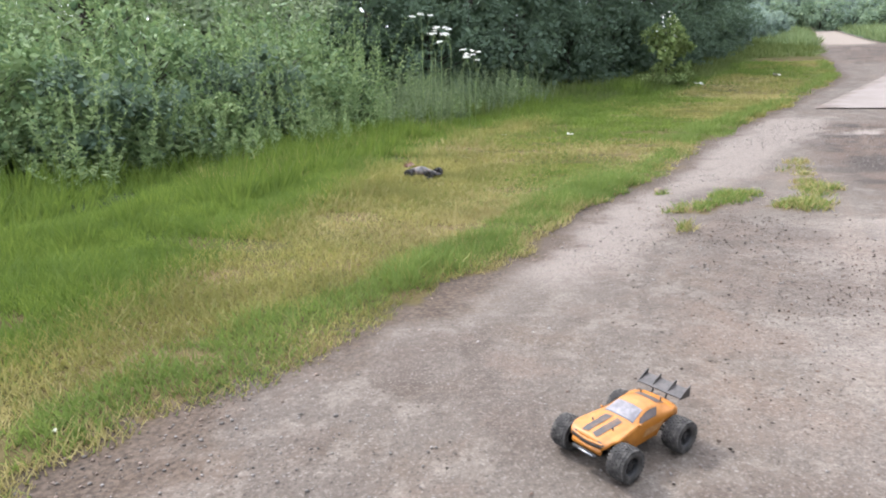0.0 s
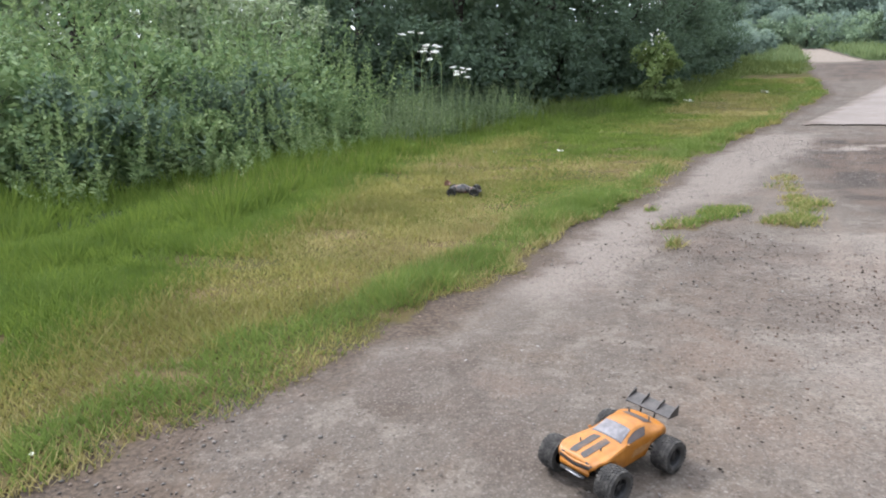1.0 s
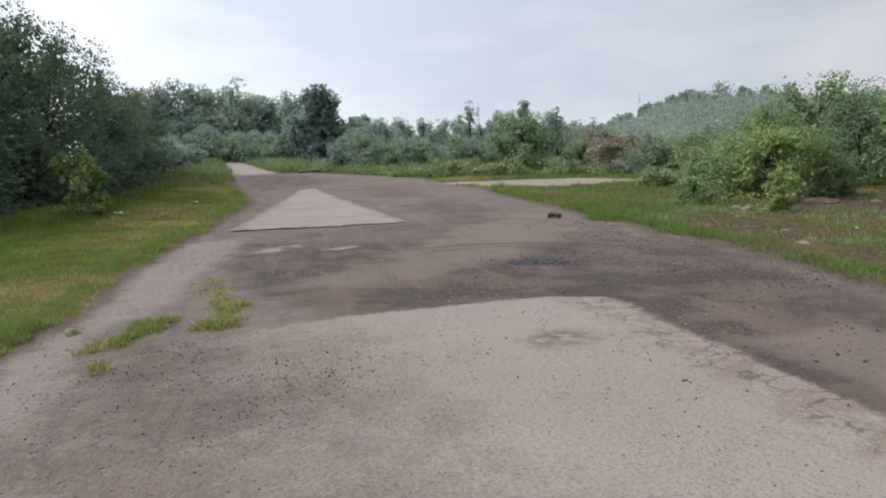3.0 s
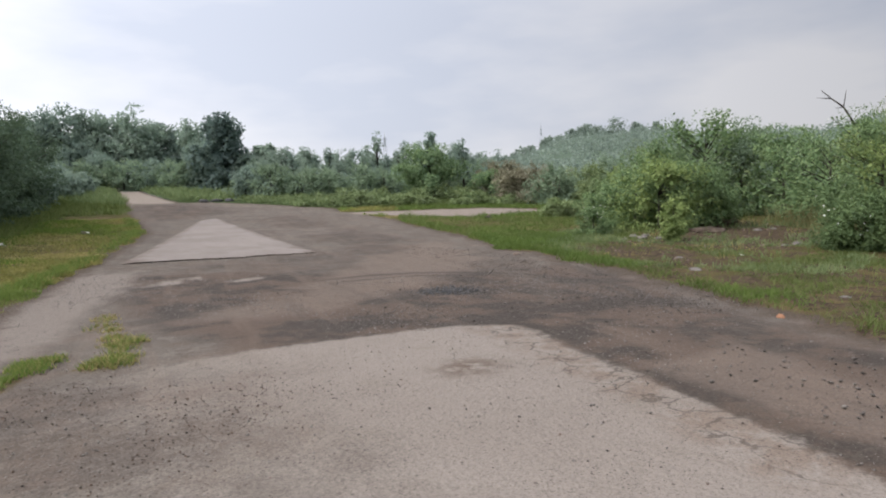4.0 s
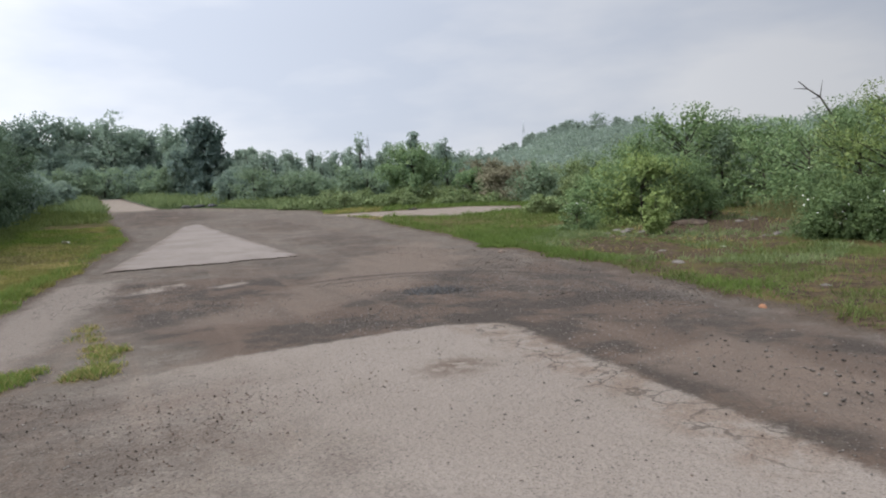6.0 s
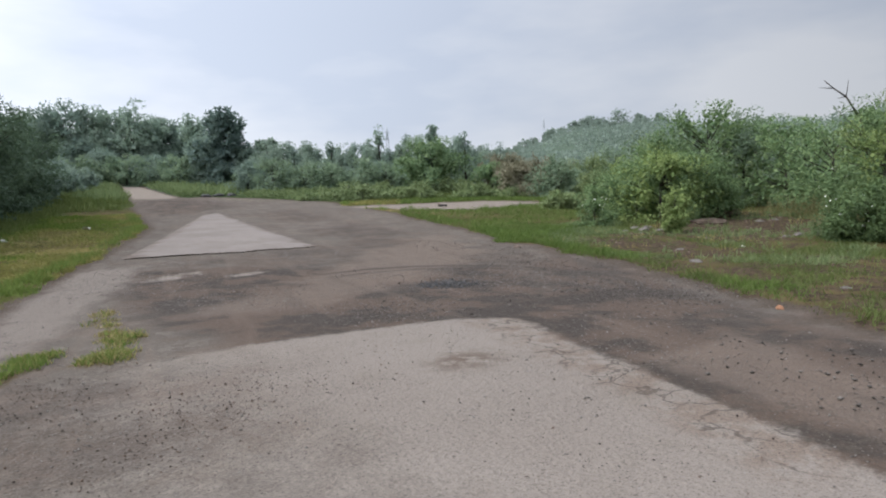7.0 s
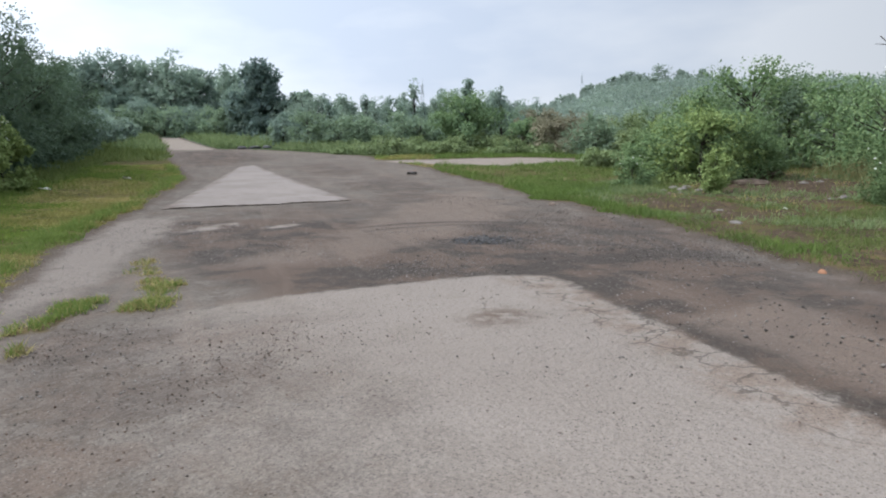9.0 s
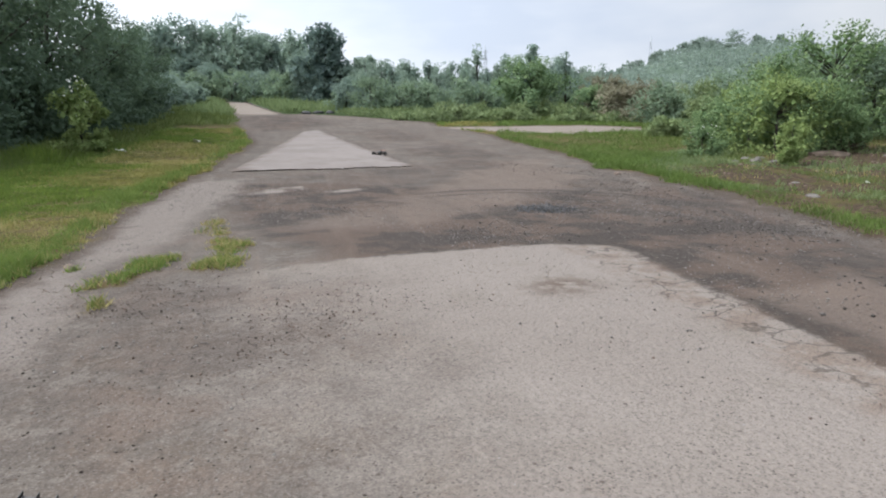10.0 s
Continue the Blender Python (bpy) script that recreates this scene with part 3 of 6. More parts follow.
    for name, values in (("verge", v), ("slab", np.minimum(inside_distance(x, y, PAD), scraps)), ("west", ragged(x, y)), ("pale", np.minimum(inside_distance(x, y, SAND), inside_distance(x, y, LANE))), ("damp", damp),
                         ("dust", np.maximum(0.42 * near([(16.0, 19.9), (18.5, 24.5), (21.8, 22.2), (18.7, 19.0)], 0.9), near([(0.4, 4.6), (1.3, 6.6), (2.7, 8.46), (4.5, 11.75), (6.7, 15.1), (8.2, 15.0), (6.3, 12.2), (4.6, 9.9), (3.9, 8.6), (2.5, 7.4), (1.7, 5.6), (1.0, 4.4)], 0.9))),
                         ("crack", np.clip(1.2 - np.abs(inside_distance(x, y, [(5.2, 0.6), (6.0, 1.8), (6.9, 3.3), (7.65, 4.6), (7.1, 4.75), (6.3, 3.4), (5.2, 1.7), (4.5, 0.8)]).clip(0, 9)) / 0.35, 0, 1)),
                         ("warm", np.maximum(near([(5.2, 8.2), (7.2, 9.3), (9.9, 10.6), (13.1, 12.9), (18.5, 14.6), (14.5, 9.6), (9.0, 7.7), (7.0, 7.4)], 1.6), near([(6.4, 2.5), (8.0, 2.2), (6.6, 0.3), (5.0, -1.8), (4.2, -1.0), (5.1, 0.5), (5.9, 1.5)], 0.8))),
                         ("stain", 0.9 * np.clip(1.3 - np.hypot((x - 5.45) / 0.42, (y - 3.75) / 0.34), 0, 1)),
                         ("rim", np.minimum(inside_distance(x, y, LEFT_EDGE + RIGHT_EDGE), np.minimum(inside_distance(x, y, LANE), inside_distance(x, y, SAND)))), ("distance_haze", np.clip((r - 55) / 30, 0, 1)), ("bare", np.maximum(np.maximum(near(BARE, 2.5), 0.9 * near(BARE_NEAR, 1.6)), 0.66 * (x > 8) * (y < 0.5 * x) * np.clip(1.6 - v / 6.0, 0, 1))), ("wild", np.clip(np.maximum(depth_behind(x, y, GRASS_LINE), (r - 40) / 20), 0, 1))):
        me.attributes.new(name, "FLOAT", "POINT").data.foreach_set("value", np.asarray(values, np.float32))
    ob = new("ground", me)
    return tagged(ob, "grey gravel yard with worn concrete, bordered by yellowing turf", "ground", kind="structure")


build_ground()


def build_slab():
    """The worn slab: a broken step in front, its sides lost under dirt."""
    g = np.random.default_rng(3)
    nu, nv = 60, 90
    fl, fr, bl, br = (np.array(p) for p in ((8.45, 16.6), (13.2, 14.7), (20.3, 32.0), (21.9, 32.9)))
    front = np.cumsum(g.normal(0, 0.05, nu + 1))
    front = front - np.linspace(0, front[-1], nu + 1) + g.normal(0, 0.02, nu + 1)
    bm = bmesh.new()
    edge = []
    grid = []
    for j in range(nv + 1):
        v = (j / nv) ** 1.5
        a, b = fl + (bl - fl) * v, fr + (br - fr) * v
        wide = float(np.hypot(*(b - a)))
        row = []
        for i in range(nu + 1):
            u = i / nu
            q = a + (b - a) * u
            if j == 0:
                q = q - np.array([0.45, 0.89]) * front[i]
            side = min(u, 1 - u) * wide
            back = (1 - v) * 19.0
            rise = 0.034 * min(1.0, side / 0.35, back / 0.6) - 0.012 * (side < 0.02 or j == nv)
            row.append(bm.verts.new((q[0], q[1], hz(q[0], q[1]) + rise + g.normal(0, 0.0015))))
            edge.append(min(side, back))
        grid.append(row)
    for j in range(nv):
        for i in range(nu):
            bm.faces.new((grid[j][i], grid[j][i + 1], grid[j + 1][i + 1], grid[j + 1][i]))
    low = []
    for v in grid[0]:
        low.append(bm.verts.new((v.co.x + 0.02, v.co.y + 0.03, v.co.z - 0.15)))
        edge.append(0.0)
    for i in range(nu):
        bm.faces.new((low[i], low[i + 1], grid[0][i + 1], grid[0][i]))
    bmesh.ops.recalc_face_normals(bm, faces=bm.faces)
    ob = part("concrete_slab", bm, M_SLAB, smooth=False)
    ob.data.attributes.new("edge", "FLOAT", "POINT").data.foreach_set("value", np.asarray(edge, np.float32))
    tagged(ob, "pale worn concrete slab with a chipped front edge", "concrete slab", kind="structure")


build_slab()


# ---------------------------------------------------------------- plants
def tree(name, x, y, h, rad, leaf, count, material, label, category="tree", shape=1.0, low=0.12, group="", clumps=60, seed=1, trunk=0.05, droop=0.0, clump=0.26, crisp=1.0):
    """A tapered trunk with limbs, and a crown of many small leaves in uneven clumps."""
    g = np.random.default_rng(seed * 7919 + 13)
    root = empty(name, pose(x, y, hz(x, y) - 0.05), label, category, group)
    bm = bmesh.new()
    r0 = max(0.025, h * trunk * 0.5)
    bend = g.normal(0, 0.03 * h, 2)
    mids = [Vector((bend[0] * t * t, bend[1] * t * t, h * 0.86 * t)) for t in (0, 0.25, 0.5, 0.75, 1.0)]
    for i in range(4):
        add_tube(bm, mids[i], mids[i + 1], r0 * (1 - 0.22 * i), r0 * (1 - 0.22 * (i + 1)), 7)
    # clump centres: fuller low down for bushes, drawn in at the top
    u = g.uniform(0, 1, clumps)
    zc = h * (low + (0.93 - low) * u)
    prof = np.sqrt(np.clip(1 - ((u - 0.42 / shape) / (0.62 if shape <= 1 else 0.75)) ** 2, 0.05, 1))
    if droop:
        prof = prof * (1 - droop * u)
    ang = g.uniform(0, 6.283, clumps)
    rr = rad * prof * np.sqrt(g.uniform(0.12, 1.0, clumps)) * (1 + 0.16 * np.sin(3 * ang + seed) + 0.12 * np.sin(5 * ang + 2.1 * seed))
    cc = np.stack([rr * np.cos(ang), rr * np.sin(ang), zc + g.normal(0, 0.04 * h, clumps)], 1)
    cc = cc[np.argsort(-(cc[:, 2] / h + 0.6 * np.hypot(cc[:, 0], cc[:, 1]) / rad))]
    for c in cc[: min(clumps, 16)]:
        t = min(0.8, max(0.08, c[2] / h - 0.18))
        add_tube(bm, (bend[0] * t * t, bend[1] * t * t, h * 0.86 * t), tuple(c * 0.95), r0 * 0.32, r0 * 0.06, 5)
    twigs = bm
    size = rad * clump * g.uniform(0.6, 1.35, clumps)
    which = g.integers(0, clumps, count)
    # each clump is a leafy cap: full above and outside, open beneath
    outward = unit(cc * np.array([1, 1, 0.5]) - np.array([0, 0, 0.25 * h]))[which]
    off = unit(g.normal(size=(count, 3)) + 0.55 * outward + np.array([0, 0, 0.45]))
    off = off * (g.uniform(0.35, 1.0, count) ** 0.5)[:, None] * np.array([1, 1, 0.72])
    base = cc[which] + off * size[which][:, None]
    way = 0.5 * off + g.normal(0, 0.75, (count, 3)) - np.array([0, 0, 0.15])
    face = crisp * (off + np.array([0, 0, 0.75])) + g.normal(0, 0.45, (count, 3))
    ln = leaf * g.uniform(0.6, 1.4, count)
    # a close inner body that keeps the crown from being seen through
    inner = np.arange(count) < count * 0.28
    base[inner] = base[inner] * np.array([0.70, 0.70, 0.88])
    ln[inner] *= 2.0
    # leafy shoots that break the outline
    shoots = max(10, clumps // 2)
    mine = g.integers(0, shoots, count)
    from_c = cc[g.integers(0, min(clumps, 16), shoots)] * 0.93
    out_dir = unit(unit(from_c * np.array([1, 1, 0.35])) * np.array([1, 1, 0.6]) + g.normal(0, 0.35, (shoots, 3)) + np.array([0, 0, 0.6]))
    along = g.uniform(0.1, 1.0, count)
    reach_len = rad * g.uniform(0.18, 0.42, shoots)
    on = np.arange(count) > count * 0.88
    reach = from_c[mine] + out_dir[mine] * (along * reach_len[mine])[:, None] + g.normal(0, 0.028 * rad, (count, 3)) * (1.2 - along)[:, None]
    base[on] = reach[on]
    ln[on] *= 0.85
    base[:, 2] = np.maximum(base[:, 2], 0.03)
    for f0, d0, l0 in zip(from_c, out_dir, reach_len) if leaf < 0.09 else ():
        add_tube(twigs, tuple(f0), tuple(f0 + d0 * l0), max(0.006, rad * 0.006), max(0.002, rad * 0.0018), 3)
    part("trunk", twigs, M_BARK, root)
    mesh_part("crown", raw_mesh("crown", leaf_quads(base, way, ln, ln * g.uniform(0.45, 0.75, count), face), 4, material), root)
    return root


def sprig(n_leaf, h, leaf, g, taper=0.6, spread=0.5):
    """Leaves along one upright stem, at the origin: bases, directions, lengths."""
    t = np.sort(g.uniform(0.08, 1.0, n_leaf))
    a = g.uniform(0, 6.283, n_leaf)
    base = np.stack([0 * t, 0 * t, t * h], 1)
    way = np.stack([np.cos(a), np.sin(a), g.uniform(-0.15, spread, n_leaf) + t * 0.6], 1)
    return base, way, leaf * (1 - taper * t) * g.uniform(0.7, 1.3, n_leaf)


def herbs(name, xs, ys, hs, n_leaf, leaf, width, material, label, seed, spread=0.5):
    """A stand of upright leafy stems, all in one mesh."""
    g = np.random.default_rng(seed)
    bs, ws, ls = [], [], []
    stems = []
    for x, y, h in zip(xs, ys, hs):
        b, w, l = sprig(n_leaf, h, leaf, g, spread=spread)
        lean = g.normal(0, 0.24, 2)
        b[:, :2] += b[:, 2:3] * lean
        o = np.array([x, y, hz(x, y)])
        bs.append(b + o)
        ws.append(w)
        ls.append(l)
        top = o + np.array([lean[0] * h, lean[1] * h, h])
        d = np.array([0.004, 0.003, 0])
        stems.append(np.stack([o - d, o + d, top + d * 0.4, top - d * 0.4]))
    l = np.concatenate(ls)
    q = leaf_quads(np.concatenate(bs), np.concatenate(ws), l, l * width)
    q = np.concatenate([q, np.concatenate(stems)])
    return tagged(mesh_part(name, raw_mesh(name, q, 4, material)), label, "plants", kind="stuff")


def scatter(n, x0, x1, y0, y1, keep):
    x, y = rng.uniform(x0, x1, n), rng.uniform(y0, y1, n)
    ok = keep(x, y) > rng.uniform(0, 1, n)
    return x[ok], y[ok]


def in_tufts(x, y):
    """One on the grass islands of the gravel, else zero."""
    v = np.zeros(np.shape(x))
    for cx, cy, r in TUFTS:
        v = np.maximum(v, np.hypot(x - cx, y - cy) < r * 1.15)
    return v


def build_turf():
    """Short turf on both verges, thickest close by."""
    xs, ys = [], []
    for n, x0, x1, y0, y1 in ((420000, -6, 3.5, 1.0, 9.5), (190000, -4, 9, 8.5, 20), (9000, 3.5, 5.0, 6.3, 8.5), (110000, -14, 0, -9, 1.0), (60000, -16, -6, 1.0, 8.0), (40000, 3, 12, -12, -4), (90000, 0, 18, 17, 36), (190000, 7, 22, -4, 14), (95000, 14, 40, 8, 34)):
        x, y = scatter(n, x0, x1, y0, y1, lambda a, b: np.clip(verge(a, b) / 0.12 + 0.4 + 1.2 * (patchy(a, b, 2.6, 5) - 0.5), 0, 1) * (depth_behind(a, b, GRASS_LINE) < 1.8)  * np.maximum(np.clip(patchy(a, b, 4.2, 88) * 5 - 0.45, 0.22, 1), in_tufts(a, b)) * np.where((a > 7.5) & (b < 0.52 * a), np.maximum(np.clip(patchy(a, b, 1.6, 55) * 3.4 - 1.3, 0.06, 0.85), 0.9 * np.clip(1.2 - np.abs(verge(a, b) - 0.4) / 0.45, 0, 1) * np.clip(patchy(a, b, 1.3, 24) * 2.4 - 0.4, 0.5, 1)), 1) * np.clip(1 - 0.8 * (in_bare(a, b) < 0), 0, 1))
        xs.append(x)
        ys.append(y)
    x, y = np.concatenate(xs), np.concatenate(ys)
    r = np.hypot(x, y)
    v = verge(x, y)
    east = (x > 7.5) & (y < 0.9 * x)
    edge = np.clip(1 - np.abs(v - 0.32) / 0.38, 0, 1) * np.clip(patchy(x, y, 2.4, 9) * 1.8 + 0.05, 0, 1)
    tuft = np.clip(patchy(x, y, 4.5, 77) * 2.2 - 0.9, 0, 1)
    h = (0.018 + 0.020 * patchy(x, y, 1.1, 4) + 0.075 * edge * (0.4 + 0.6 * tuft) + 0.018 * tuft) * rng.uniform(0.5, 1.5, len(x)) * (1 + 0.03 * r)
    h = h + 0.09 * np.clip(depth_behind(x, y, GRASS_LINE) + 0.9, 0, 1.2) * rng.uniform(0.3, 1.2, len(x)) * (0.3 + patchy(x, y, 3.0, 33))
    h = h + 0.022 * in_tufts(x, y) * rng.uniform(0.3, 1.3, len(x))
    h = h * np.where(np.hypot(x - 26.0, y - 21.8) < 3.0, 0.45, 1.0)
    h = np.where(east, h * rng.uniform(0.7, 1.5, len(x)), h)
    lush = (edge * rng.uniform(0.3, 1.7, len(x)) > 0.36) | (patchy(x, y, 0.9, 21) + rng.normal(0, 0.13, len(x)) > 0.84 - 0.22 * np.clip((y - 8) / 5, 0, 1)) | (in_tufts(x, y) > rng.uniform(0.2, 1.6, len(x))) | (depth_behind(x, y, GRASS_LINE) + rng.normal(0, 0.35, len(x)) > 0.2 - 1.1 * np.clip((-1.0 - x) / 1.5, 0, 1))
    z = height(x, y) + np.clip(v, 0, 0.25) * 0.12 - 0.004
    w = 0.0075 * (1 + 0.10 * r)
    straw = ~lush & ~east & (patchy(x, y, 0.75, 91) + 0.35 * patchy(x, y, 3.5, 92) + rng.normal(0, 0.12, len(x)) > 0.66 + 0.35 * np.clip((y - 8) / 5, 0, 1))
    rim = east & (np.clip(1.5 - np.abs(v - 0.5) / 0.5, 0, 1) * rng.uniform(0.4, 1.6, len(x)) * np.clip(patchy(x, y, 1.3, 24) * 2.4 - 0.35, 0.25, 1) > 0.45)
    rim = rim | (east & (y > 0.5 * x) & (patchy(x, y, 0.8, 26) + rng.normal(0, 0.2, len(x)) > 0.42))
    h = np.where(rim, h * 1.1 + 0.03, h)
    # inner turf is greener grass, its blades also darkened for shade on the west
    for name, pick, mat, label in (("rim_turf", rim, L_RIMTURF, "green turf creeping on to the gravel"), ("short_turf", ~lush & ~east & ~straw, L_TURF, "short yellowing turf on the verge"), ("straw_turf", straw, L_DRY, "straw-coloured worn turf on the verge"), ("lush_turf", lush & ~east & (v < 1.0), L_LUSH, "bright green turf along the gravel"), ("deep_turf", lush & ~east & (v >= 1.0), L_TALL, "deep green turf before the tall grass, darkened as if shaded"), ("rough_turf", east & ~rim, L_ROUGH, "patchy rough turf over bare soil")):
        q = blades(x[pick], y[pick], z[pick], h[pick], w[pick], rng.uniform(0.2, 1.3, pick.sum()))
        tagged(mesh_part(name, raw_mesh(name, q, 3, mat)), label, "grass", kind="stuff")


def tussocks(cx, cy, tall, per, width, spread=0.10):
    """Clumps of long blades that lean outwards."""
    n = len(cx)
    a = rng.uniform(0, 6.283, (n, per))
    d = spread * np.sqrt(rng.uniform(0, 1, (n, per)))
    bx, by = cx[:, None] + d * np.cos(a), cy[:, None] + d * np.sin(a)
    lean = rng.uniform(0.05, 0.85, (n, per)) * (0.5 + d / spread)
    wind = rng.normal(0, 0.18, (n, 2))
    way = np.stack([np.cos(a) * lean + wind[:, :1], np.sin(a) * lean + wind[:, 1:], np.ones_like(a)], -1).reshape(-1, 3)
    ln = (tall[:, None] * rng.uniform(0.45, 1.1, (n, per))).ravel()
    base = np.stack([bx.ravel(), by.ravel(), height(bx.ravel(), by.ravel()) - 0.01], 1)
    w = width * (1 + 0.05 * np.hypot(bx, by)).ravel()
    return leaf_quads(base, way, ln, w)


def build_tall_grass():
    def keep(p, q):
        d = depth_behind(p, q, GRASS_LINE) + 0.8 * (patchy(p, q, 1.7, 8) - 0.5)
        return np.clip(d / 0.6, 0, 1) * (depth_behind(p, q, HEDGE_LINE) < 1.0) * np.clip(1.5 - np.hypot(p, q) / 22, 0.2, 1)
    x, y = scatter(7500, -9, 8, 1.5, 24, keep)
    d = np.clip(depth_behind(x, y, GRASS_LINE) / 0.9, 0.3, 1)
    tall = rng.uniform(0.22, 0.46, len(x)) * d * (0.6 + 0.8 * patchy(x, y, 1.5, 31))
    tagged(mesh_part("tall_grass", raw_mesh("tall_grass", tussocks(x, y, tall, 46, 0.011, 0.13), 4, L_TALL)), "tall lush green grass before the hedge", "grass", kind="stuff")
    x, y = scatter(2600, -7, 4, 6, 17, lambda p, q: np.clip(1 - np.abs(depth_behind(p, q, HEDGE_LINE) + 0.5) / 0.9, 0, 1) * (np.hypot(p + 0.8, q - 10.8) < 3.6) * 0.8)
    tagged(mesh_part("dry_grass", raw_mesh("dry_grass", tussocks(x, y, rng.uniform(0.2, 0.42, len(x)), 12, 0.0045, 0.14), 4, L_DRY)), "pale seeding grass at the hedge's foot", "grass", kind="stuff")
    x, y = scatter(9000, -1, 24, 16, 50, lambda p, q: np.clip((depth_behind(p, q, GRASS_LINE) + 0.9 * (patchy(p, q, 1.1, 19) - 0.4)) / 0.8, 0, 1) * (depth_behind(p, q, GRASS_LINE) < 4.5))
    tagged(mesh_part("shade_grass", raw_mesh("shade_grass", tussocks(x, y, rng.uniform(0.25, 0.65, len(x)) * np.clip(depth_behind(x, y, GRASS_LINE) / 1.5, 0.3, 1), 22, 0.012, 0.2), 4, L_ROUGH)), "soft long grass in the shade of the trees", "grass", kind="stuff")
    # rough grass on the east side and under the far scrub
    x, y = scatter(150000, 13, 60, -6, 62, lambda a, b: np.clip(verge(a, b) / 1.6 - 0.5, 0, 0.9) * np.where(in_bare(a, b) > 0, 1.0, 0.12) * np.clip(patchy(a, b, 0.5, 6) * 1.6 - 0.25, 0, 1) * (np.hypot(a, b) < 66))
    h = rng.uniform(0.10, 0.42, len(x)) * (0.5 + patchy(x, y, 0.4, 12)) * np.clip(verge(x, y) / 5.0, 0.25, 1)
    h = h * np.where(np.hypot(x - 26.0, y - 21.8) < 3.0, 0.3, 1.0)
    w = 0.012 * (1 + 0.03 * np.hypot(x, y))
    tagged(mesh_part("rough_grass", raw_mesh("rough_grass", blades(x, y, height(x, y), h, w, rng.uniform(0.1, 0.8, len(x))), 3, L_ROUGH)), "rough green grass beyond the gravel yard", "grass", kind="stuff")
    x, y = scatter(42000, 18, 40, -4, 12, lambda a, b: np.clip(1.2 - np.hypot((a - 27.2) / 5.0, (b - 5.2) / 2.6), 0, 1) * np.clip(in_bare(a, b) / 0.5 + 0.9, 0.03, 1))
    h = rng.uniform(0.25, 0.95, len(x))
    tagged(mesh_part("pale_grass", raw_mesh("pale_grass", blades(x, y, height(x, y), h, 0.016 + 0 * h, rng.uniform(0.1, 0.7, len(x))), 3, L_OLIVE)), "tall olive and straw grass among the bushes", "grass", kind="stuff")


def build_hedge():
    x, y = scatter(9500, -15, 4, 5, 23, lambda a, b: (depth_behind(a, b, HEDGE_LINE) > 0) * (depth_behind(a, b, HEDGE_LINE) < 7.5) * (0.35 + 0.65 * patchy(a, b, 1.5, 14)) * (b < 18.5))
    d = depth_behind(x, y, HEDGE_LINE)
    h = (0.62 + 0.50 * np.minimum(d, 6.0) * np.clip((0.5 - x) / 3.0, 0.45, 1)) * (0.55 + 0.85 * patchy(x, y, 2.4, 15)) * rng.uniform(0.65, 1.25, len(x))
    keep = patchy(x, y, 3.2, 16) + rng.normal(0, 0.12, len(x)) > 0.36
    x, y, d, h = x[keep], y[keep], d[keep], h[keep]
    front = d < 1.6
    herbs("nettle_bank", x[front], y[front], h[front], 46, 0.115, 0.36, L_HERB, "dense bank of leafy green weeds", 41)
    herbs("willowherb_bank", x[~front], y[~front], h[~front], 48, 0.16, 0.36, L_HERB, "tall leafy willowherb bank behind the weeds", 42)
    # darker shrub body inside the bank
    for i, (bx, by, bh, br, mat) in enumerate(((-8.2, 8.6, 2.0, 1.5, L_DARK), (-6.3, 9.2, 2.0, 1.3, L_MID), (-10.5, 8.4, 2.4, 1.7, L_MID), (-4.9, 9.8, 1.6, 1.1, L_DARK), (-7.5, 11.0, 2.6, 1.7, L_MID), (-5.2, 12.2, 2.5, 1.6, L_MID), (-3.6, 12.2, 1.7, 1.1, L_DARK), (-3.6, 14.8, 2.4, 1.6, L_MID), (-10, 12, 3.4, 2.2, L_MID), (-7.2, 14.0, 3.8, 2.2, L_MID), (-4.6, 16.6, 3.2, 1.9, L_MID), (-12.5, 10.5, 3.8, 2.4, L_MID))):
        tree("bramble_bush", bx, by, bh, br, 0.09, 3500, mat, "leafy bramble bush in the weed bank", "bush", low=0.02, clumps=46, seed=60 + i, group="bushes of the weed bank", clump=0.3)
    # leaf colours follow the light: dark at the shaded west end, pale where sunny
    for i, (bx, by, bh, br, mat) in enumerate(((-9.9, 7.6, 1.3, 1.0, L_DARK), (-8.6, 8.0, 1.15, 0.9, L_DARK), (-7.4, 8.3, 1.25, 0.9, L_MID), (-6.3, 8.6, 1.0, 0.8, L_DARK), (-5.4, 9.3, 1.1, 0.8, L_HERB), (-4.6, 9.9, 1.0, 0.7, L_MID), (-3.7, 11.0, 1.0, 0.7, L_HERB), (-3.0, 12.5, 1.0, 0.7, L_HERB))):
        tree("bramble_bush", bx, by, bh, br, 0.064, 4600, mat, "arching bramble bush at the front of the weeds", "bush", low=0.02, clumps=60, seed=160 + i, group="bushes of the weed bank", clump=0.24)
    for i, (bx, by, bh, br) in enumerate(((-15.5, 11.5, 4.6, 2.4), (-13.0, 13.5, 4.6, 2.4), (-10.6, 15.0, 4.7, 2.3), (-8.4, 16.6, 4.6, 2.2), (-6.4, 18.2, 4.3, 2.1), (-4.6, 19.6, 3.9, 1.9))):
        tree("willow_bush", bx, by, bh, br, 0.12, 8000, L_HAZY_WILLOW, "tall pale green willow bush behind the weeds", "bush", low=0.05, clumps=80, seed=75 + i, group="willows behind the weed bank", clump=0.27)
    # a stand of grey-green spires at the bank's end
    x, y = scatter(800, -1.4, 2.6, 13.4, 18.6, lambda a, b: (depth_behind(a, b, HEDGE_LINE) > -0.3) * (depth_behind(a, b, HEDGE_LINE) < 2.6))
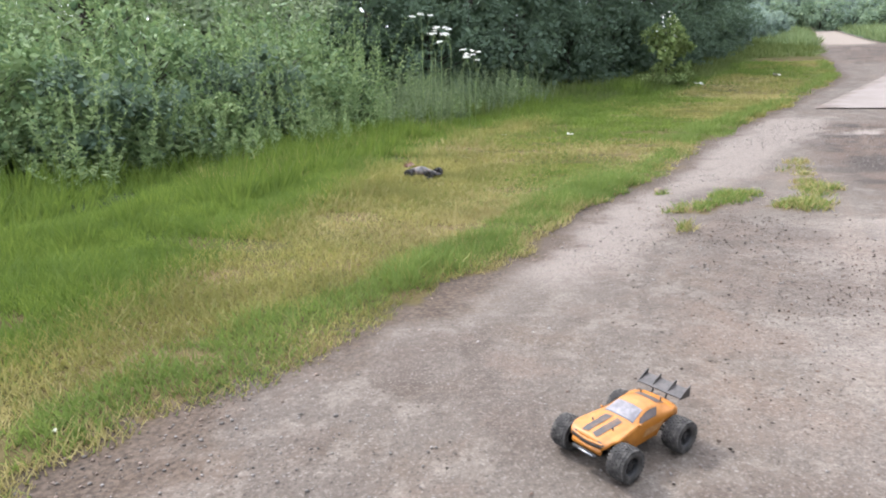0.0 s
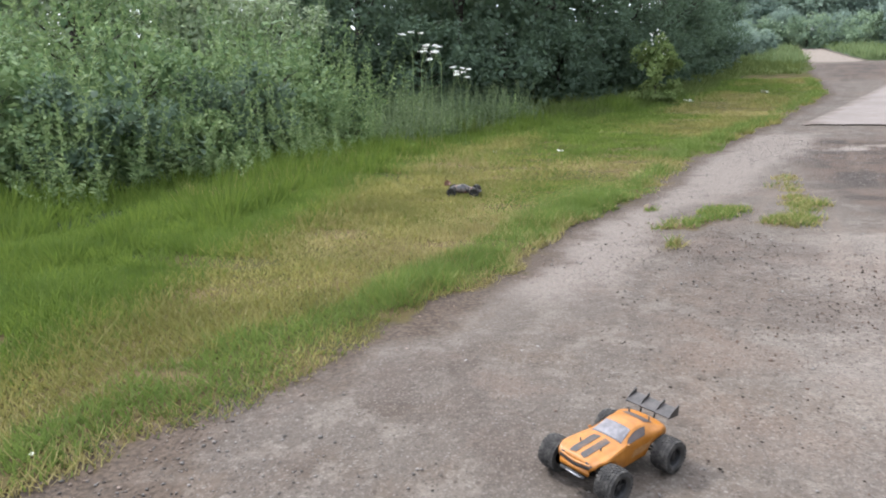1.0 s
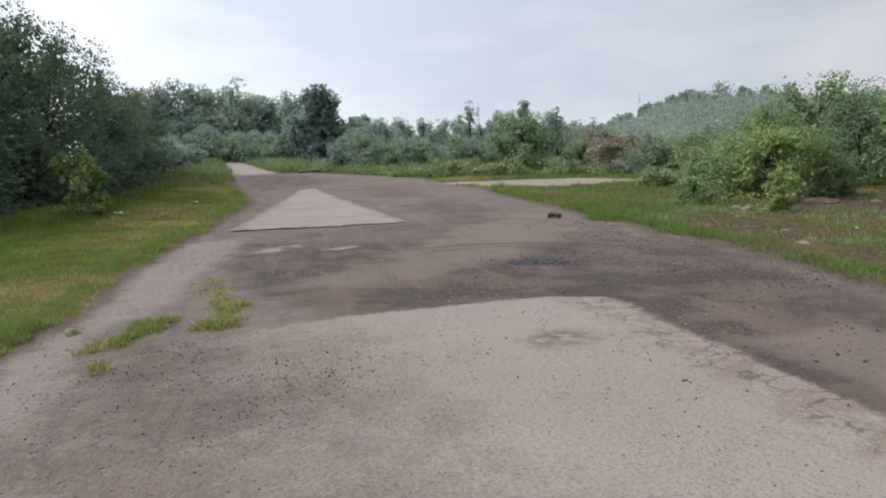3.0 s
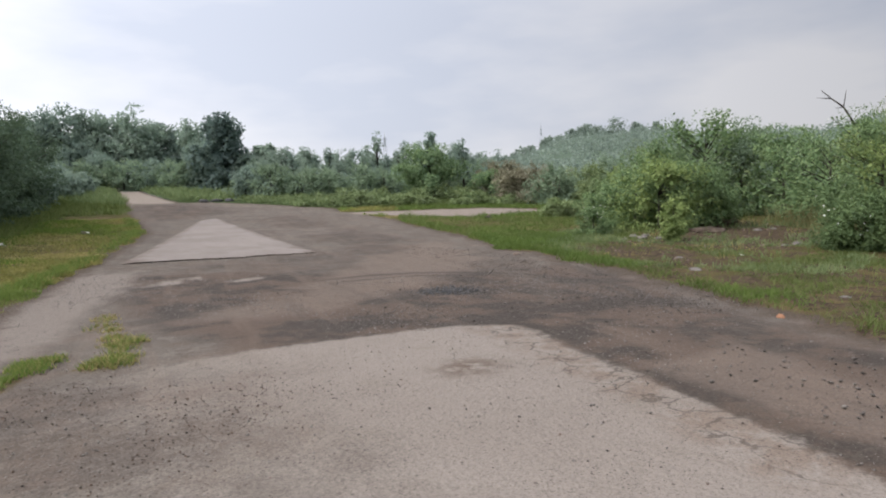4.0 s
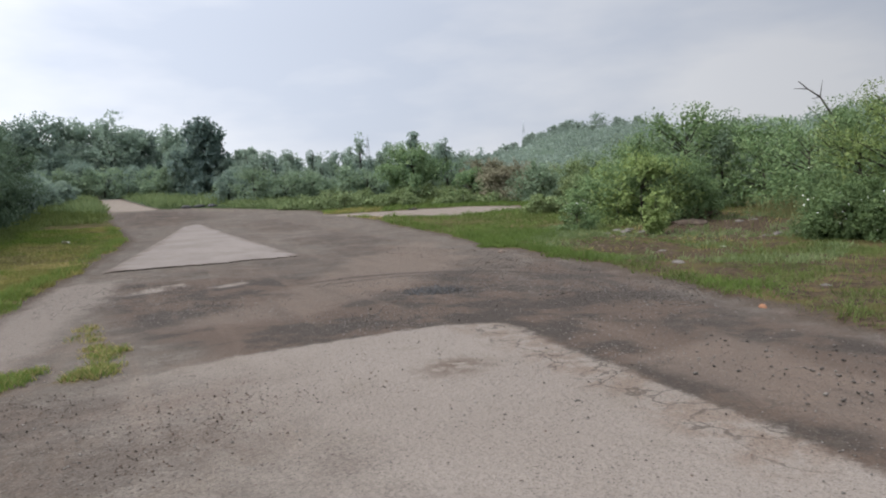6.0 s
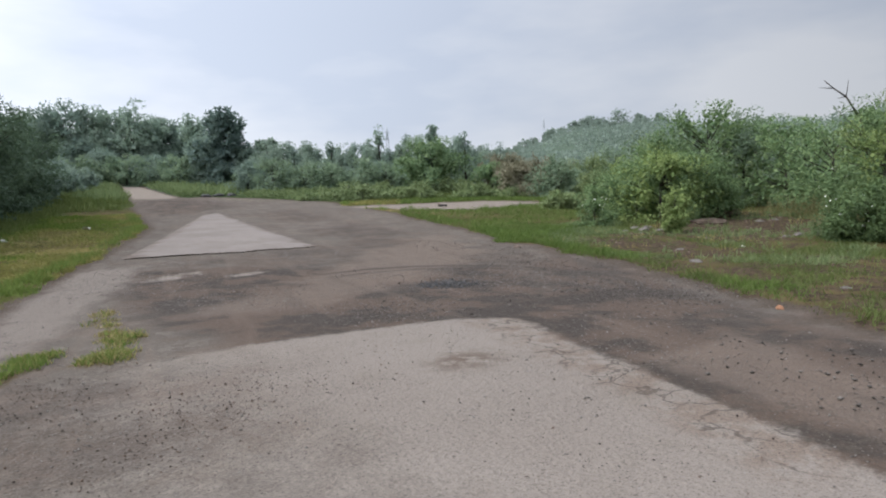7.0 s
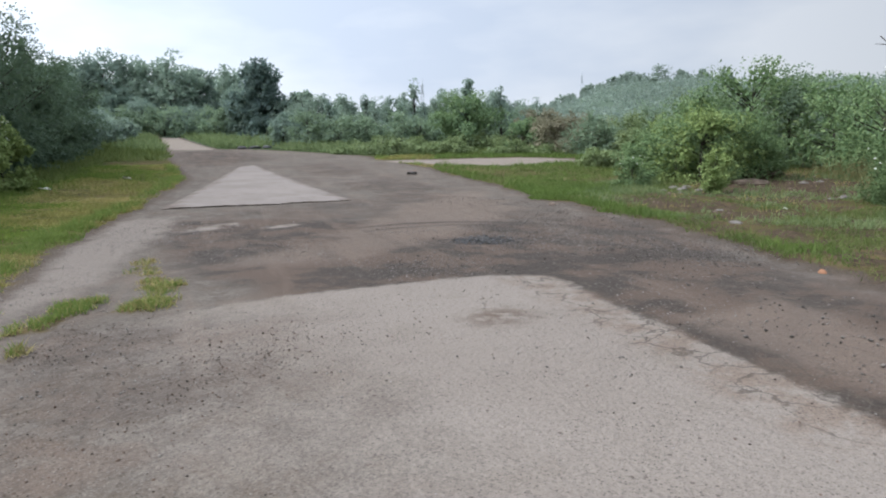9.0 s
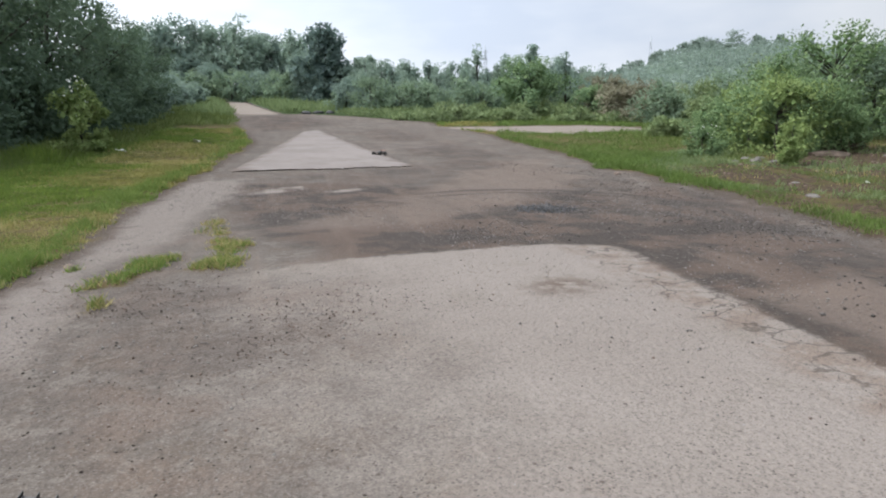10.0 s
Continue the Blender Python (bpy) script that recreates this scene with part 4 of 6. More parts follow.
    herbs("spire_stand", x, y, rng.uniform(0.5, 1.25, len(x)), 40, 0.10, 0.34, L_SPIRE, "stand of slender grey-green flowering spires", 43, spread=1.4)


def umbel(x, y, h, seed, spread=0.055):
    g = np.random.default_rng(seed)
    root = empty("cow_parsley", pose(x, y, hz(x, y)), "white umbel flower on a tall green stem", "flower", "white umbels of the bank")
    bm = bmesh.new()
    add_tube(bm, (0, 0, 0), (0.03, 0, h * 0.85), 0.008, 0.004, 5)
    heads = []
    for i in range(3):
        a = g.uniform(0, 6.283)
        e = Vector((0.03 + math.cos(a) * g.uniform(0.05, 0.2), math.sin(a) * g.uniform(0.05, 0.2), h + g.uniform(-0.12, 0.08)))
        add_tube(bm, (0.028, 0, h * 0.8), e, 0.004, 0.002, 4)
        heads.append(e)
    part("stem", bm, L_HERB, root)
    for e in heads:
        n = 26
        a, r = g.uniform(0, 6.283, n), spread * np.sqrt(g.uniform(0, 1, n))
        b = np.stack([e.x + r * np.cos(a), e.y + r * np.sin(a), e.z + 0.02 - r * r * 2 + g.normal(0, 0.006, n)], 1)
        mesh_part("flower_head", raw_mesh("flower_head", leaf_quads(b, g.normal(size=(n, 3)) * np.array([1, 1, 0.4]), np.full(n, 0.03), np.full(n, 0.026)), 4, M_PETAL), root, "flat white flower head")


def build_west_trees():
    dark = "dark dense tree standing behind the verge"
    rows = ((-2.6, 22.5, 6.8, 2.8), (0.6, 23.4, 7.0, 2.6), (3.4, 26.0, 7.6, 2.9), (6.0, 29.0, 7.3, 2.7), (8.4, 32.0, 7.2, 2.7), (11.2, 36.5, 7.0, 2.7), (14.2, 42.0, 6.2, 2.7), (17.5, 48.5, 5.6, 2.6), (2.5, 31, 8.2, 3.2), (-3, 28, 8.0, 3.2), (-6.5, 24.5, 7.2, 3.2), (-0.5, 30, 8.0, 3.0), (6.0, 36, 8.4, 3.2), (-9.5, 23, 6.6, 3.2), (-13.5, 20, 6.0, 3.2), (-17, 15, 5.6, 3.0))
    for i, (x, y, h, r) in enumerate(rows):
        tree("hawthorn_tree", x, y, h, r, 0.125 if i < 8 else 0.27, 11500 if i < 8 else 4200, L_DARK, dark, low=0.02, clumps=90, seed=i + 1, group="dark trees along the verge", clump=0.30, crisp=0.7)
    for i, (x, y, h, r) in enumerate(((-3.2, 19.6, 2.6, 1.7), (-0.6, 20.6, 2.8, 1.7), (1.9, 22.0, 2.8, 1.7), (4.0, 24.4, 2.9, 1.7), (6.2, 27.2, 2.8, 1.7), (8.4, 30.0, 2.7, 1.6), (10.6, 33.4, 2.6, 1.6), (13.0, 37.6, 2.5, 1.6), (15.6, 42.8, 2.3, 1.5))):
        tree("hawthorn_bush", x, y, h, r, 0.12, 4600, L_DARK, "dark thicket bush at the foot of the trees", "bush", low=0.0, clumps=50, seed=130 + i, group="thicket at the foot of the trees", clump=0.32, crisp=0.7)
    bush = tree("elder_bush", 7.3, 24.3, 2.4, 0.95, 0.10, 4200, L_YELL, "light green bush with white blossom beside the trees", "bush", low=0.04, clumps=34, seed=31, droop=0.25)
    g = np.random.default_rng(5)
    n = 70
    a, t = g.uniform(0, 6.283, n), g.uniform(0.5, 1.0, n)
    rr = 0.85 * (1.05 - 0.75 * t) * g.uniform(0.6, 1.1, n)
    b = np.stack([rr * np.cos(a), rr * np.sin(a), t * 2.5], 1)
    mesh_part("blossom", raw_mesh("blossom", leaf_quads(b, g.normal(size=(n, 3)), np.full(n, 0.085), np.full(n, 0.07)), 4, M_PETAL), bush, "white blossom")
    for i, (x, y, h, r) in enumerate(((21.5, 57, 3.0, 2.2), (24.6, 62, 3.0, 2.0), (27.5, 66, 2.6, 1.8), (30.5, 70, 2.2, 1.7), (33.5, 75, 2.0, 1.5), (20.0, 52, 3.4, 2.2))):
        tree("lane_bush", x, y, h, r, 0.26, 2600, L_HAZY_FAR_DARK if i % 2 else L_HAZY_FAR, "low round bush beside the lane", "bush", low=0.02, clumps=40, seed=90 + i, group="bushes along the lane")


def at(az, r):
    return 0.4 + r * math.sin(radians(az)), -0.05 + r * math.cos(radians(az))


def build_far_trees():
    # tall rounded crowns beyond the lane, with one dark poplar before them; haze is in their leaf colours
    crowns = ((18.6, 92, 8.0, 4.4, L_HAZY_FAR_DARK, 1.0), (20.6, 97, 9.4, 4.4, L_HAZY_FAR, 1.0), (22.6, 95, 10.2, 4.2, L_HAZY_FAR_DARK, 1.0), (24.6, 97, 10.0, 3.9, L_HAZY_FAR, 1.0), (27.2, 96, 9.8, 4.0, L_HAZY_FAR, 1.0), (28.9, 99, 8.8, 3.4, L_HAZY_FAR_DARK, 1.0), (31.3, 104, 9.2, 4.0, L_HAZY_FAR, 1.0),
              (33.7, 80, 9.3, 2.5, L_HAZY_POPLAR, 1.15), (32.3, 84, 5.6, 2.8, L_HAZY_FAR_DARK, 1.0), (35.2, 80, 4.6, 2.0, L_HAZY_FAR_DARK, 1.0), (36.9, 78, 5.2, 1.7, L_HAZY_FAR, 1.1))
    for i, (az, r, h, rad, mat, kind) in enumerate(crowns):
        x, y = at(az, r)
        tree("broadleaf_tree", x, y, h * 0.95, rad, 0.34, 7000, mat, "dark slender poplar standing before hazy trees" if mat is L_HAZY_POPLAR else "tall hazy green tree beyond the yard", low=0.02, clumps=95, seed=200 + i, shape=kind, group="tall trees beyond the lane", clump=0.30, crisp=0.4)
    g = np.random.default_rng(11)
    for i in range(11):
        x, y = at(17.5 + 1.85 * i + g.normal(0, 0.2), g.uniform(84, 92))
        tree("thicket_bush", x, y, g.uniform(2.6, 4.4), g.uniform(2.4, 3.2), 0.22, 3000, L_HAZY_THICKET if i % 2 else L_HAZY_FAR_DARK, "rounded thicket bush under the tall trees", "bush", low=0.0, clumps=30, seed=250 + i, group="thicket under the tall trees", clump=0.36, crisp=0.5)
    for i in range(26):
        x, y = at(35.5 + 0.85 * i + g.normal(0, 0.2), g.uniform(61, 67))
        tree("thicket_bush", x, y, g.uniform(2.0, 3.3), g.uniform(1.6, 2.3), 0.17, 1800, L_HAZY_THICKET if i % 3 else L_HAZY_FAR_DARK, "rounded thicket bush among the saplings", "bush", low=0.0, clumps=34, seed=270 + i, group="thicket under the saplings", clump=0.34, crisp=0.55)
    for i in range(66):
        az = 36.0 + 19.5 * i / 65 + g.normal(0, 0.3)
        r = g.uniform(64, 76)
        h = g.uniform(3.6, 5.0) * (1.12 if i in (16, 17, 33, 41) else 1.0) * (0.85 if i < 3 or i > 56 else 1) * g.choice([0.9, 1.0, 1.08, 1.2])
        x, y = at(az, r)
        tree("birch_sapling", x, y, h, g.uniform(1.0, 1.7), 0.17, 1250, L_HAZY_FAR if i % 4 else L_HAZY_FAR_DARK, "slender young birch in the far scrub", shape=1.1, low=0.02, clumps=30, seed=300 + i, droop=0.62, clump=0.30, group="young trees of the far scrub", crisp=0.5)
    for i in range(44):
        az = 31.6 + 30 * i / 43 + g.normal(0, 0.3)
        r = g.uniform(66, 70) if 31.2 < az < 35 else g.uniform(57, 64) if az < 40 else g.uniform(48, 58)
        x, y = at(az, r)
        tree("scrub_bush", x, y, g.uniform(0.35, 1.2) * (0.7 if az < 42 else 1.0), g.uniform(0.9, 2.0), 0.12, 900, L_SCRUB, "low green scrub bush at the yard's end", "bush", low=0.0, clumps=26, seed=400 + i, group="low scrub of the yard's end")
    x, y = scatter(5200, 24, 52, 36, 92, lambda a, b: (verge(a, b) > 0.3) * (np.hypot(a, b) > 50) * np.clip(patchy(a, b, 0.5, 65) * 2 - 0.3, 0.15, 1) * np.clip(1 - (verge(a, b) - 2.0) / 8.0, 0.1, 1))
    clear = np.hypot(x - 32.8, y - 49.6) > 2.3
    x, y = x[clear], y[clear]
    tagged(mesh_part("end_grass", raw_mesh("end_grass", tussocks(x, y, rng.uniform(0.25, 0.75, len(x)) * np.where(x < 0.70 * y, 1.5, 1.0), 16, 0.016, 0.4), 4, L_SCRUB)), "soft pale green grass at the yard's end", "grass", kind="stuff")
    x, y = scatter(4500, 12, 40, 40, 95, lambda a, b: (verge(a, b) > 0.2) * (verge(a, b) < 9) * (depth_behind(a, b, LEFT_EDGE[10:] + [(39.2, 80.0), (60, 125)]) > 0) * 0.9)
    tagged(mesh_part("lane_grass", raw_mesh("lane_grass", tussocks(x, y, rng.uniform(0.2, 0.6, len(x)), 16, 0.018, 0.45), 4, L_ROUGH)), "rough grass on the lane's verge", "grass", kind="stuff")
    x, y = at(50.4, 58)
    tree("ivy_tree", x, y, 4.5, 3.0, 0.15, 12000, L_IVY, "broad ivy-clad tree with a bare leader", low=0.0, clumps=44, seed=501, clump=0.32, crisp=0.9)
    x, y = at(50.2, 60)
    tree("spruce_tree", x, y, 6.2, 1.3, 0.22, 1500, L_HAZY_FAR_DARK, "small dark spruce rising from the scrub", shape=1.2, low=0.3, clumps=30, seed=502, droop=0.75)
    x, y = at(53.0, 60)
    tree("thin_tree", x, y, 5.0, 1.5, 0.2, 900, L_HAZY_FAR_DARK, "thin open tree in the scrub", shape=1.2, low=0.4, clumps=22, seed=503, clump=0.2)
    for i, (az, r, h, rad) in enumerate(((55.2, 54, 2.4, 1.9), (57.4, 51, 2.5, 2.3), (59.4, 50, 2.5, 2.2), (56.2, 55, 3.1, 2.2))):
        x, y = at(az, r)
        tree("reddish_bush", x, y, h, rad, 0.12, 6000, L_RED if i != 0 else L_IVY, "bush with reddish-brown seed heads", "bush", low=0.0, clumps=40, seed=520 + i, group="reddish bushes of the scrub")


def build_east_bushes():
    spec = (
        (66.8, 27.0, 2.2, 1.5, L_MID), (68.6, 25.5, 2.6, 1.5, L_YELL), (70.4, 26.5, 2.6, 1.4, L_MID), (64.8, 30.0, 1.5, 1.2, L_MID), (68.2, 29.5, 3.3, 1.8, L_MID),
        (72.0, 34.0, 4.6, 2.4, L_MID), (74.6, 35.0, 4.2, 2.2, L_HAZY_THICKET), (77.5, 33.0, 4.0, 2.2, L_MID), (69.5, 36.0, 3.6, 2.0, L_HAZY_THICKET), (72.5, 28.0, 1.6, 1.1, L_MID),
        (80.5, 28.5, 3.5, 2.1, L_MID), (83.7, 26.0, 3.8, 2.1, L_MID), (86.5, 24.0, 4.5, 2.1, L_YELL), (90.0, 22.0, 4.0, 2.0, L_MID), (82.6, 19.4, 1.25, 1.05, L_DEEP), (85.0, 19.8, 1.5, 1.1, L_DEEP), (88.0, 18.5, 1.5, 1.2, L_DEEP), (94.0, 20.0, 3.6, 2.0, L_MID),
        (60.6, 46.0, 2.6, 1.7, L_HAZY_THICKET), (62.8, 48.0, 2.6, 2.0, L_SCRUB), (65.0, 52.0, 3.4, 2.2, L_HAZY_THICKET), (68.0, 50.0, 3.8, 2.3, L_SCRUB), (71.0, 55.0, 4.4, 2.5, L_HAZY_THICKET), (75.0, 50.0, 4.2, 2.5, L_SCRUB), (79.0, 46.0, 4.6, 2.6, L_HAZY_THICKET), (64.0, 38.0, 1.6, 1.5, L_SCRUB), (66.0, 40.0, 2.4, 1.6, L_YELL), (83.0, 42.0, 4.8, 2.6, L_MID), (87.0, 38.0, 5.0, 2.6, L_MID), (61.0, 34.0, 0.9, 0.9, L_SCRUB))
    for i, (az, r, h, rad, mat) in enumerate(spec):
        x, y = at(az, r)
        bush = tree("hazel_bush", x, y, h, rad, 0.062 if r < 24.5 else 0.078 if r < 31 else 0.125, 10000 if r < 24.5 else 8200 if r < 31 else 4600, mat, "full green bush beside the gravel yard", "bush", low=0.01, clumps=52, seed=600 + i, group="bushes east of the yard", clump=0.32)
        if i in (5, 11, 14, 16):
            g = np.random.default_rng(i + 5)
            n = 26
            d = unit(g.normal(size=(n, 3)) + np.array([-0.6, 0, 0.2])) * rad * np.array([0.95, 0.95, 0]) + np.stack([0 * np.arange(n), 0 * np.arange(n), g.uniform(0.25, 0.95, n) * h], 1)
            mesh_part("blossom", raw_mesh("blossom", leaf_quads(d, g.normal(size=(n, 3)), np.full(n, 0.05), np.full(n, 0.045)), 4, M_PETAL), bush, "small white blossom")
    x, y = at(63.5, 23.5)
    weed = tree("flowering_weed", x, y, 1.0, 0.6, 0.05, 4200, L_MID, "dark leafy weed clump with white flowers", "plant", low=0.02, clumps=26, seed=690, clump=0.34)
    g = np.random.default_rng(69)
    n = 22
    d = np.stack([g.normal(0, 0.28, n), g.normal(0, 0.28, n), g.uniform(0.6, 1.1, n)], 1)
    mesh_part("blossom", raw_mesh("blossom", leaf_quads(d, g.normal(size=(n, 3)), np.full(n, 0.05), np.full(n, 0.045)), 4, M_PETAL), weed, "small white flowers")
    # a dead branch reaching out of the bushes
    x, y = at(82.6, 26.4)
    bm = bmesh.new()
    knots = [(0, 0, 2.6), (-0.15, 0.25, 3.5), (-0.3, 0.6, 4.15), (-0.35, 0.95, 4.45), (-0.3, 1.25, 4.75)]
    for i in range(4):
        add_tube(bm, knots[i], knots[i + 1], 0.045 - 0.008 * i, 0.037 - 0.008 * i, 6)
    for i, e in ((2, (-0.2, 0.55, 4.7)), (3, (-0.5, 1.35, 4.5)), (2, (-0.55, 0.8, 4.1))):
        add_tube(bm, knots[i], e, 0.02, 0.006, 5)
    twig = part("dead_branch", bm, M_BARK)
    twig.matrix_basis = pose(x, y, hz(x, y) - 0.15)
    tagged(twig, "bare grey dead branch above the bushes", "branch")
    x, y = scatter(9000, 14.5, 29, 2.0, 12, lambda a, b: (verge(a, b) > 0.4) * np.clip(patchy(a, b, 1.2, 71) * 2.4 - 0.95, 0.03, 1) * np.where(in_bare(a, b) < -0.2, 0.22, 0.8))
    tagged(mesh_part("weed_patches", raw_mesh("weed_patches", tussocks(x, y, rng.uniform(0.06, 0.24, len(x)), 12, 0.012, 0.12), 4, L_SCRUB)), "low green weeds creeping over the bare soil", "weeds", kind="stuff")
    x, y = at(69.7, 21.4)
    tree("small_bush", x, y, 1.35, 0.36, 0.06, 3200, L_YELL, "small upright yellow-green bush by the rubble", "bush", low=0.02, clumps=26, seed=700, clump=0.34)
    x, y = scatter(520, 14.5, 30, 2.5, 11, lambda a, b: np.clip(0.9 - np.abs(in_bare(a, b) + 0.5) / 1.4, 0.05, 1) * np.clip(patchy(a, b, 1.7, 73) * 2 - 0.6, 0, 1) * (verge(a, b) > 0.5))
    tagged(mesh_part("dry_weeds", raw_mesh("dry_weeds", tussocks(x, y, rng.uniform(0.06, 0.24, len(x)), 14, 0.008, 0.2), 4, L_DRY)), "straw-coloured dry weeds round the bare soil", "weeds", kind="stuff")
    # trees along the hill's crest, in haze-coloured leaves
    g = np.random.default_rng(78)
    for i in range(24):
        az = 53.5 + 17.0 * i / 23 + g.normal(0, 0.25)
        x, y = at(az, g.uniform(238, 262))
        h = g.uniform(1.4, 4.2) * (1.7 if i in (13, 17, 20) else 1.0)
        tree("crest_tree", x, y, h, h * g.uniform(0.55, 0.85), 0.55, 560, L_HAZY_HILL, "small hazy tree on the hill's crest", low=0.02, clumps=26, seed=900 + i, group="trees on the hill's crest", clump=0.34)
    # the far hillside's cover of woods, its haze painted into the leaf colour
    g = np.random.default_rng(77)
    n, per = 850, 56
    az = g.uniform(51, 100, n)
    r = g.uniform(85, 262, n)
    x, y = 0.4 + r * np.sin(np.radians(az)), r * np.cos(np.radians(az))
    size = g.uniform(1.2, 3.4, n) * np.where(r > 215, 0.6, 1.0) * (0.8 + 0.8 * (r > 240) * (az < 69))
    off = unit(g.normal(size=(n, per, 3))) * (g.uniform(0.3, 1, (n, per)) ** 0.5)[..., None] * np.array([1.1, 1.1, 0.8])
    c = np.stack([x, y, height(x, y) + size * 0.35], 1)[:, None, :] + off * size[:, None, None]
    ln = np.repeat(size * 0.30, per)
    tagged(mesh_part("hill_woods", raw_mesh("hill_woods", leaf_quads(c.reshape(-1, 3), off.reshape(-1, 3) + g.normal(0, 0.6, (n * per, 3)), ln, ln * 0.7), 4, L_HAZY_HILL)), "scattered woods and scrub over the far hillside", "trees", kind="stuff")


build_turf()
build_tall_grass()
build_hedge()
for i, (az, r, h) in enumerate(((-3.9, 14.0, 2.25), (-3.2, 14.2, 2.05), (-2.4, 14.0, 2.0), (-1.6, 14.3, 2.0), (-2.9, 13.8, 1.85), (-0.6, 14.6, 1.55), (-0.1, 14.4, 1.5), (0.4, 14.6, 1.45), (-17, 11.5, 2.7))):
    umbel(*at(az, r), h, 800 + i)
build_west_trees()
build_far_trees()
build_east_bushes()
# ---------------------------------------------------------------- stones and litter
def stone_mesh(name, x, y, size, material, sink=0.3):
    """Many small angular stones in one mesh: squashed, skewed octahedra."""
    n = len(x)
    o = np.array([(1, 0, 0), (0, 1, 0), (-1, 0, 0), (0, -1, 0), (0, 0, 1), (0, 0, -1)], float)
    v = o[None] * rng.uniform(0.55, 1.3, (n, 6, 1)) + rng.normal(0, 0.16, (n, 6, 3))
    a = rng.uniform(0, 6.283, n)
    c, s = np.cos(a)[:, None], np.sin(a)[:, None]
    v = np.stack([v[..., 0] * c - v[..., 1] * s, v[..., 0] * s + v[..., 1] * c, v[..., 2] * 0.62], -1) * size[:, None, None]
    v += np.stack([x, y, height(x, y) + size * sink], 1)[:, None]
    f = np.array([(0, 1, 4), (1, 2, 4), (2, 3, 4), (3, 0, 4), (1, 0, 5), (2, 1, 5), (3, 2, 5), (0, 3, 5)])
    me = bpy.data.meshes.new(name)
    faces = (f[None] + (np.arange(n) * 6)[:, None, None]).reshape(-1, 3)
    me.vertices.add(n * 6)
    me.vertices.foreach_set("co", v.astype(np.float32).ravel())
    me.loops.add(len(faces) * 3)
    me.loops.foreach_set("vertex_index", faces.astype(np.int32).ravel())
    me.polygons.add(len(faces))
    me.polygons.foreach_set("loop_start", np.arange(0, len(faces) * 3, 3, dtype=np.int32))
    me.update(calc_edges=True)
    me.materials.append(material)
    return me


def build_stones():
    def density(a, b):
        return np.clip(-verge(a, b) * 3 + 0.6, 0, 1) * np.clip(1.25 - np.hypot(a, b) / 14, 0.05, 1)
    x, y = scatter(130000, -3, 13, -0.5, 15, lambda a, b: density(a, b) * (0.2 + 0.8 * np.clip(inside_distance(a, b, PAD) + 0.25, 0, 1)) * np.clip(patchy(a, b, 1.1, 50) * 2 - 0.5, 0.1, 1))
    size = 0.0030 + 0.0085 * rng.uniform(0, 1, len(x)) ** 5 + 0.00045 * np.hypot(x, y)
    tagged(mesh_part("gravel_stones", stone_mesh("gravel_stones", x, y, size, M_STONE)), "loose grey gravel stones on the yard", "gravel", kind="stuff")
    x, y = scatter(34000, -1, 8, -0.5, 7, lambda a, b: density(a, b) * (inside_distance(a, b, PAD) < 0.1) * np.clip(0.3 + (ragged(a, b) + 1.6) / 2.2, 0.05, 1) * np.clip(patchy(a, b, 1.4, 53) * 2 - 0.45, 0.15, 1))
    size = 0.0028 + 0.008 * rng.uniform(0, 1, len(x)) ** 4 + 0.0003 * np.hypot(x, y)
    tagged(mesh_part("chippings", stone_mesh("chippings", x, y, size, M_CHIP)), "dark brown and black chippings on the worn concrete", "gravel", kind="stuff")
    x, y = scatter(70000, 4, 16, -1.5, 14, lambda a, b: (inside_distance(a, b, PAD) > 0.25) * (b < 0.95 * a) * np.clip(1.1 - np.abs(verge(a, b) + 1.3) / 1.5, 0.10, 1) * np.clip(patchy(a, b, 1.0, 57) * 1.6 - 0.3, 0.35, 1) * (verge(a, b) < 0.05))
    size = 0.0055 + 0.020 * rng.uniform(0, 1, len(x)) ** 5
    tagged(mesh_part("loose_stones", stone_mesh("loose_stones", x, y, size, M_PEBBLE)), "larger loose stones strewn beside the concrete", "gravel", kind="stuff")
    x, y = scatter(3600, 8.6, 10.9, 6.3, 8.5, lambda a, b: np.exp(-(((a - 9.75) / 0.55) ** 2 + ((b - 7.35) / 0.48) ** 2)))
    tagged(mesh_part("pothole_stones", stone_mesh("pothole_stones", x, y, rng.uniform(0.010, 0.028, len(x)), M_DARK_STONE, -1.1)), "dark stones lying in the pothole", "gravel", kind="stuff")
    x, y = scatter(1500, 14.0, 30.5, 3.4, 11.0, lambda a, b: (in_bare(a, b) < 0) * 0.5)
    tagged(mesh_part("rubble_bits", stone_mesh("rubble_bits", x, y, 0.015 + 0.065 * rng.uniform(0, 1, len(x)) ** 3, M_DIRT)), "bits of broken rubble on the bare soil", "rubble", kind="stuff")


def build_clods():
    """Crumbs of soil and root along the turf's edge."""
    x, y = scatter(70000, -3, 9, 0, 18, lambda a, b: np.clip(1 - np.abs(verge(a, b) + 0.10) / 0.22, 0, 1) * np.clip(patchy(a, b, 2.0, 61) * 1.8 - 0.3, 0, 1) * np.clip(1.3 - np.hypot(a, b) / 14, 0.1, 1))
    size = 0.004 + 0.012 * rng.uniform(0, 1, len(x)) ** 3
    tagged(mesh_part("soil_clods", stone_mesh("soil_clods", x, y, size, M_DIRT)), "dark crumbs of soil along the turf's edge", "soil", kind="stuff")


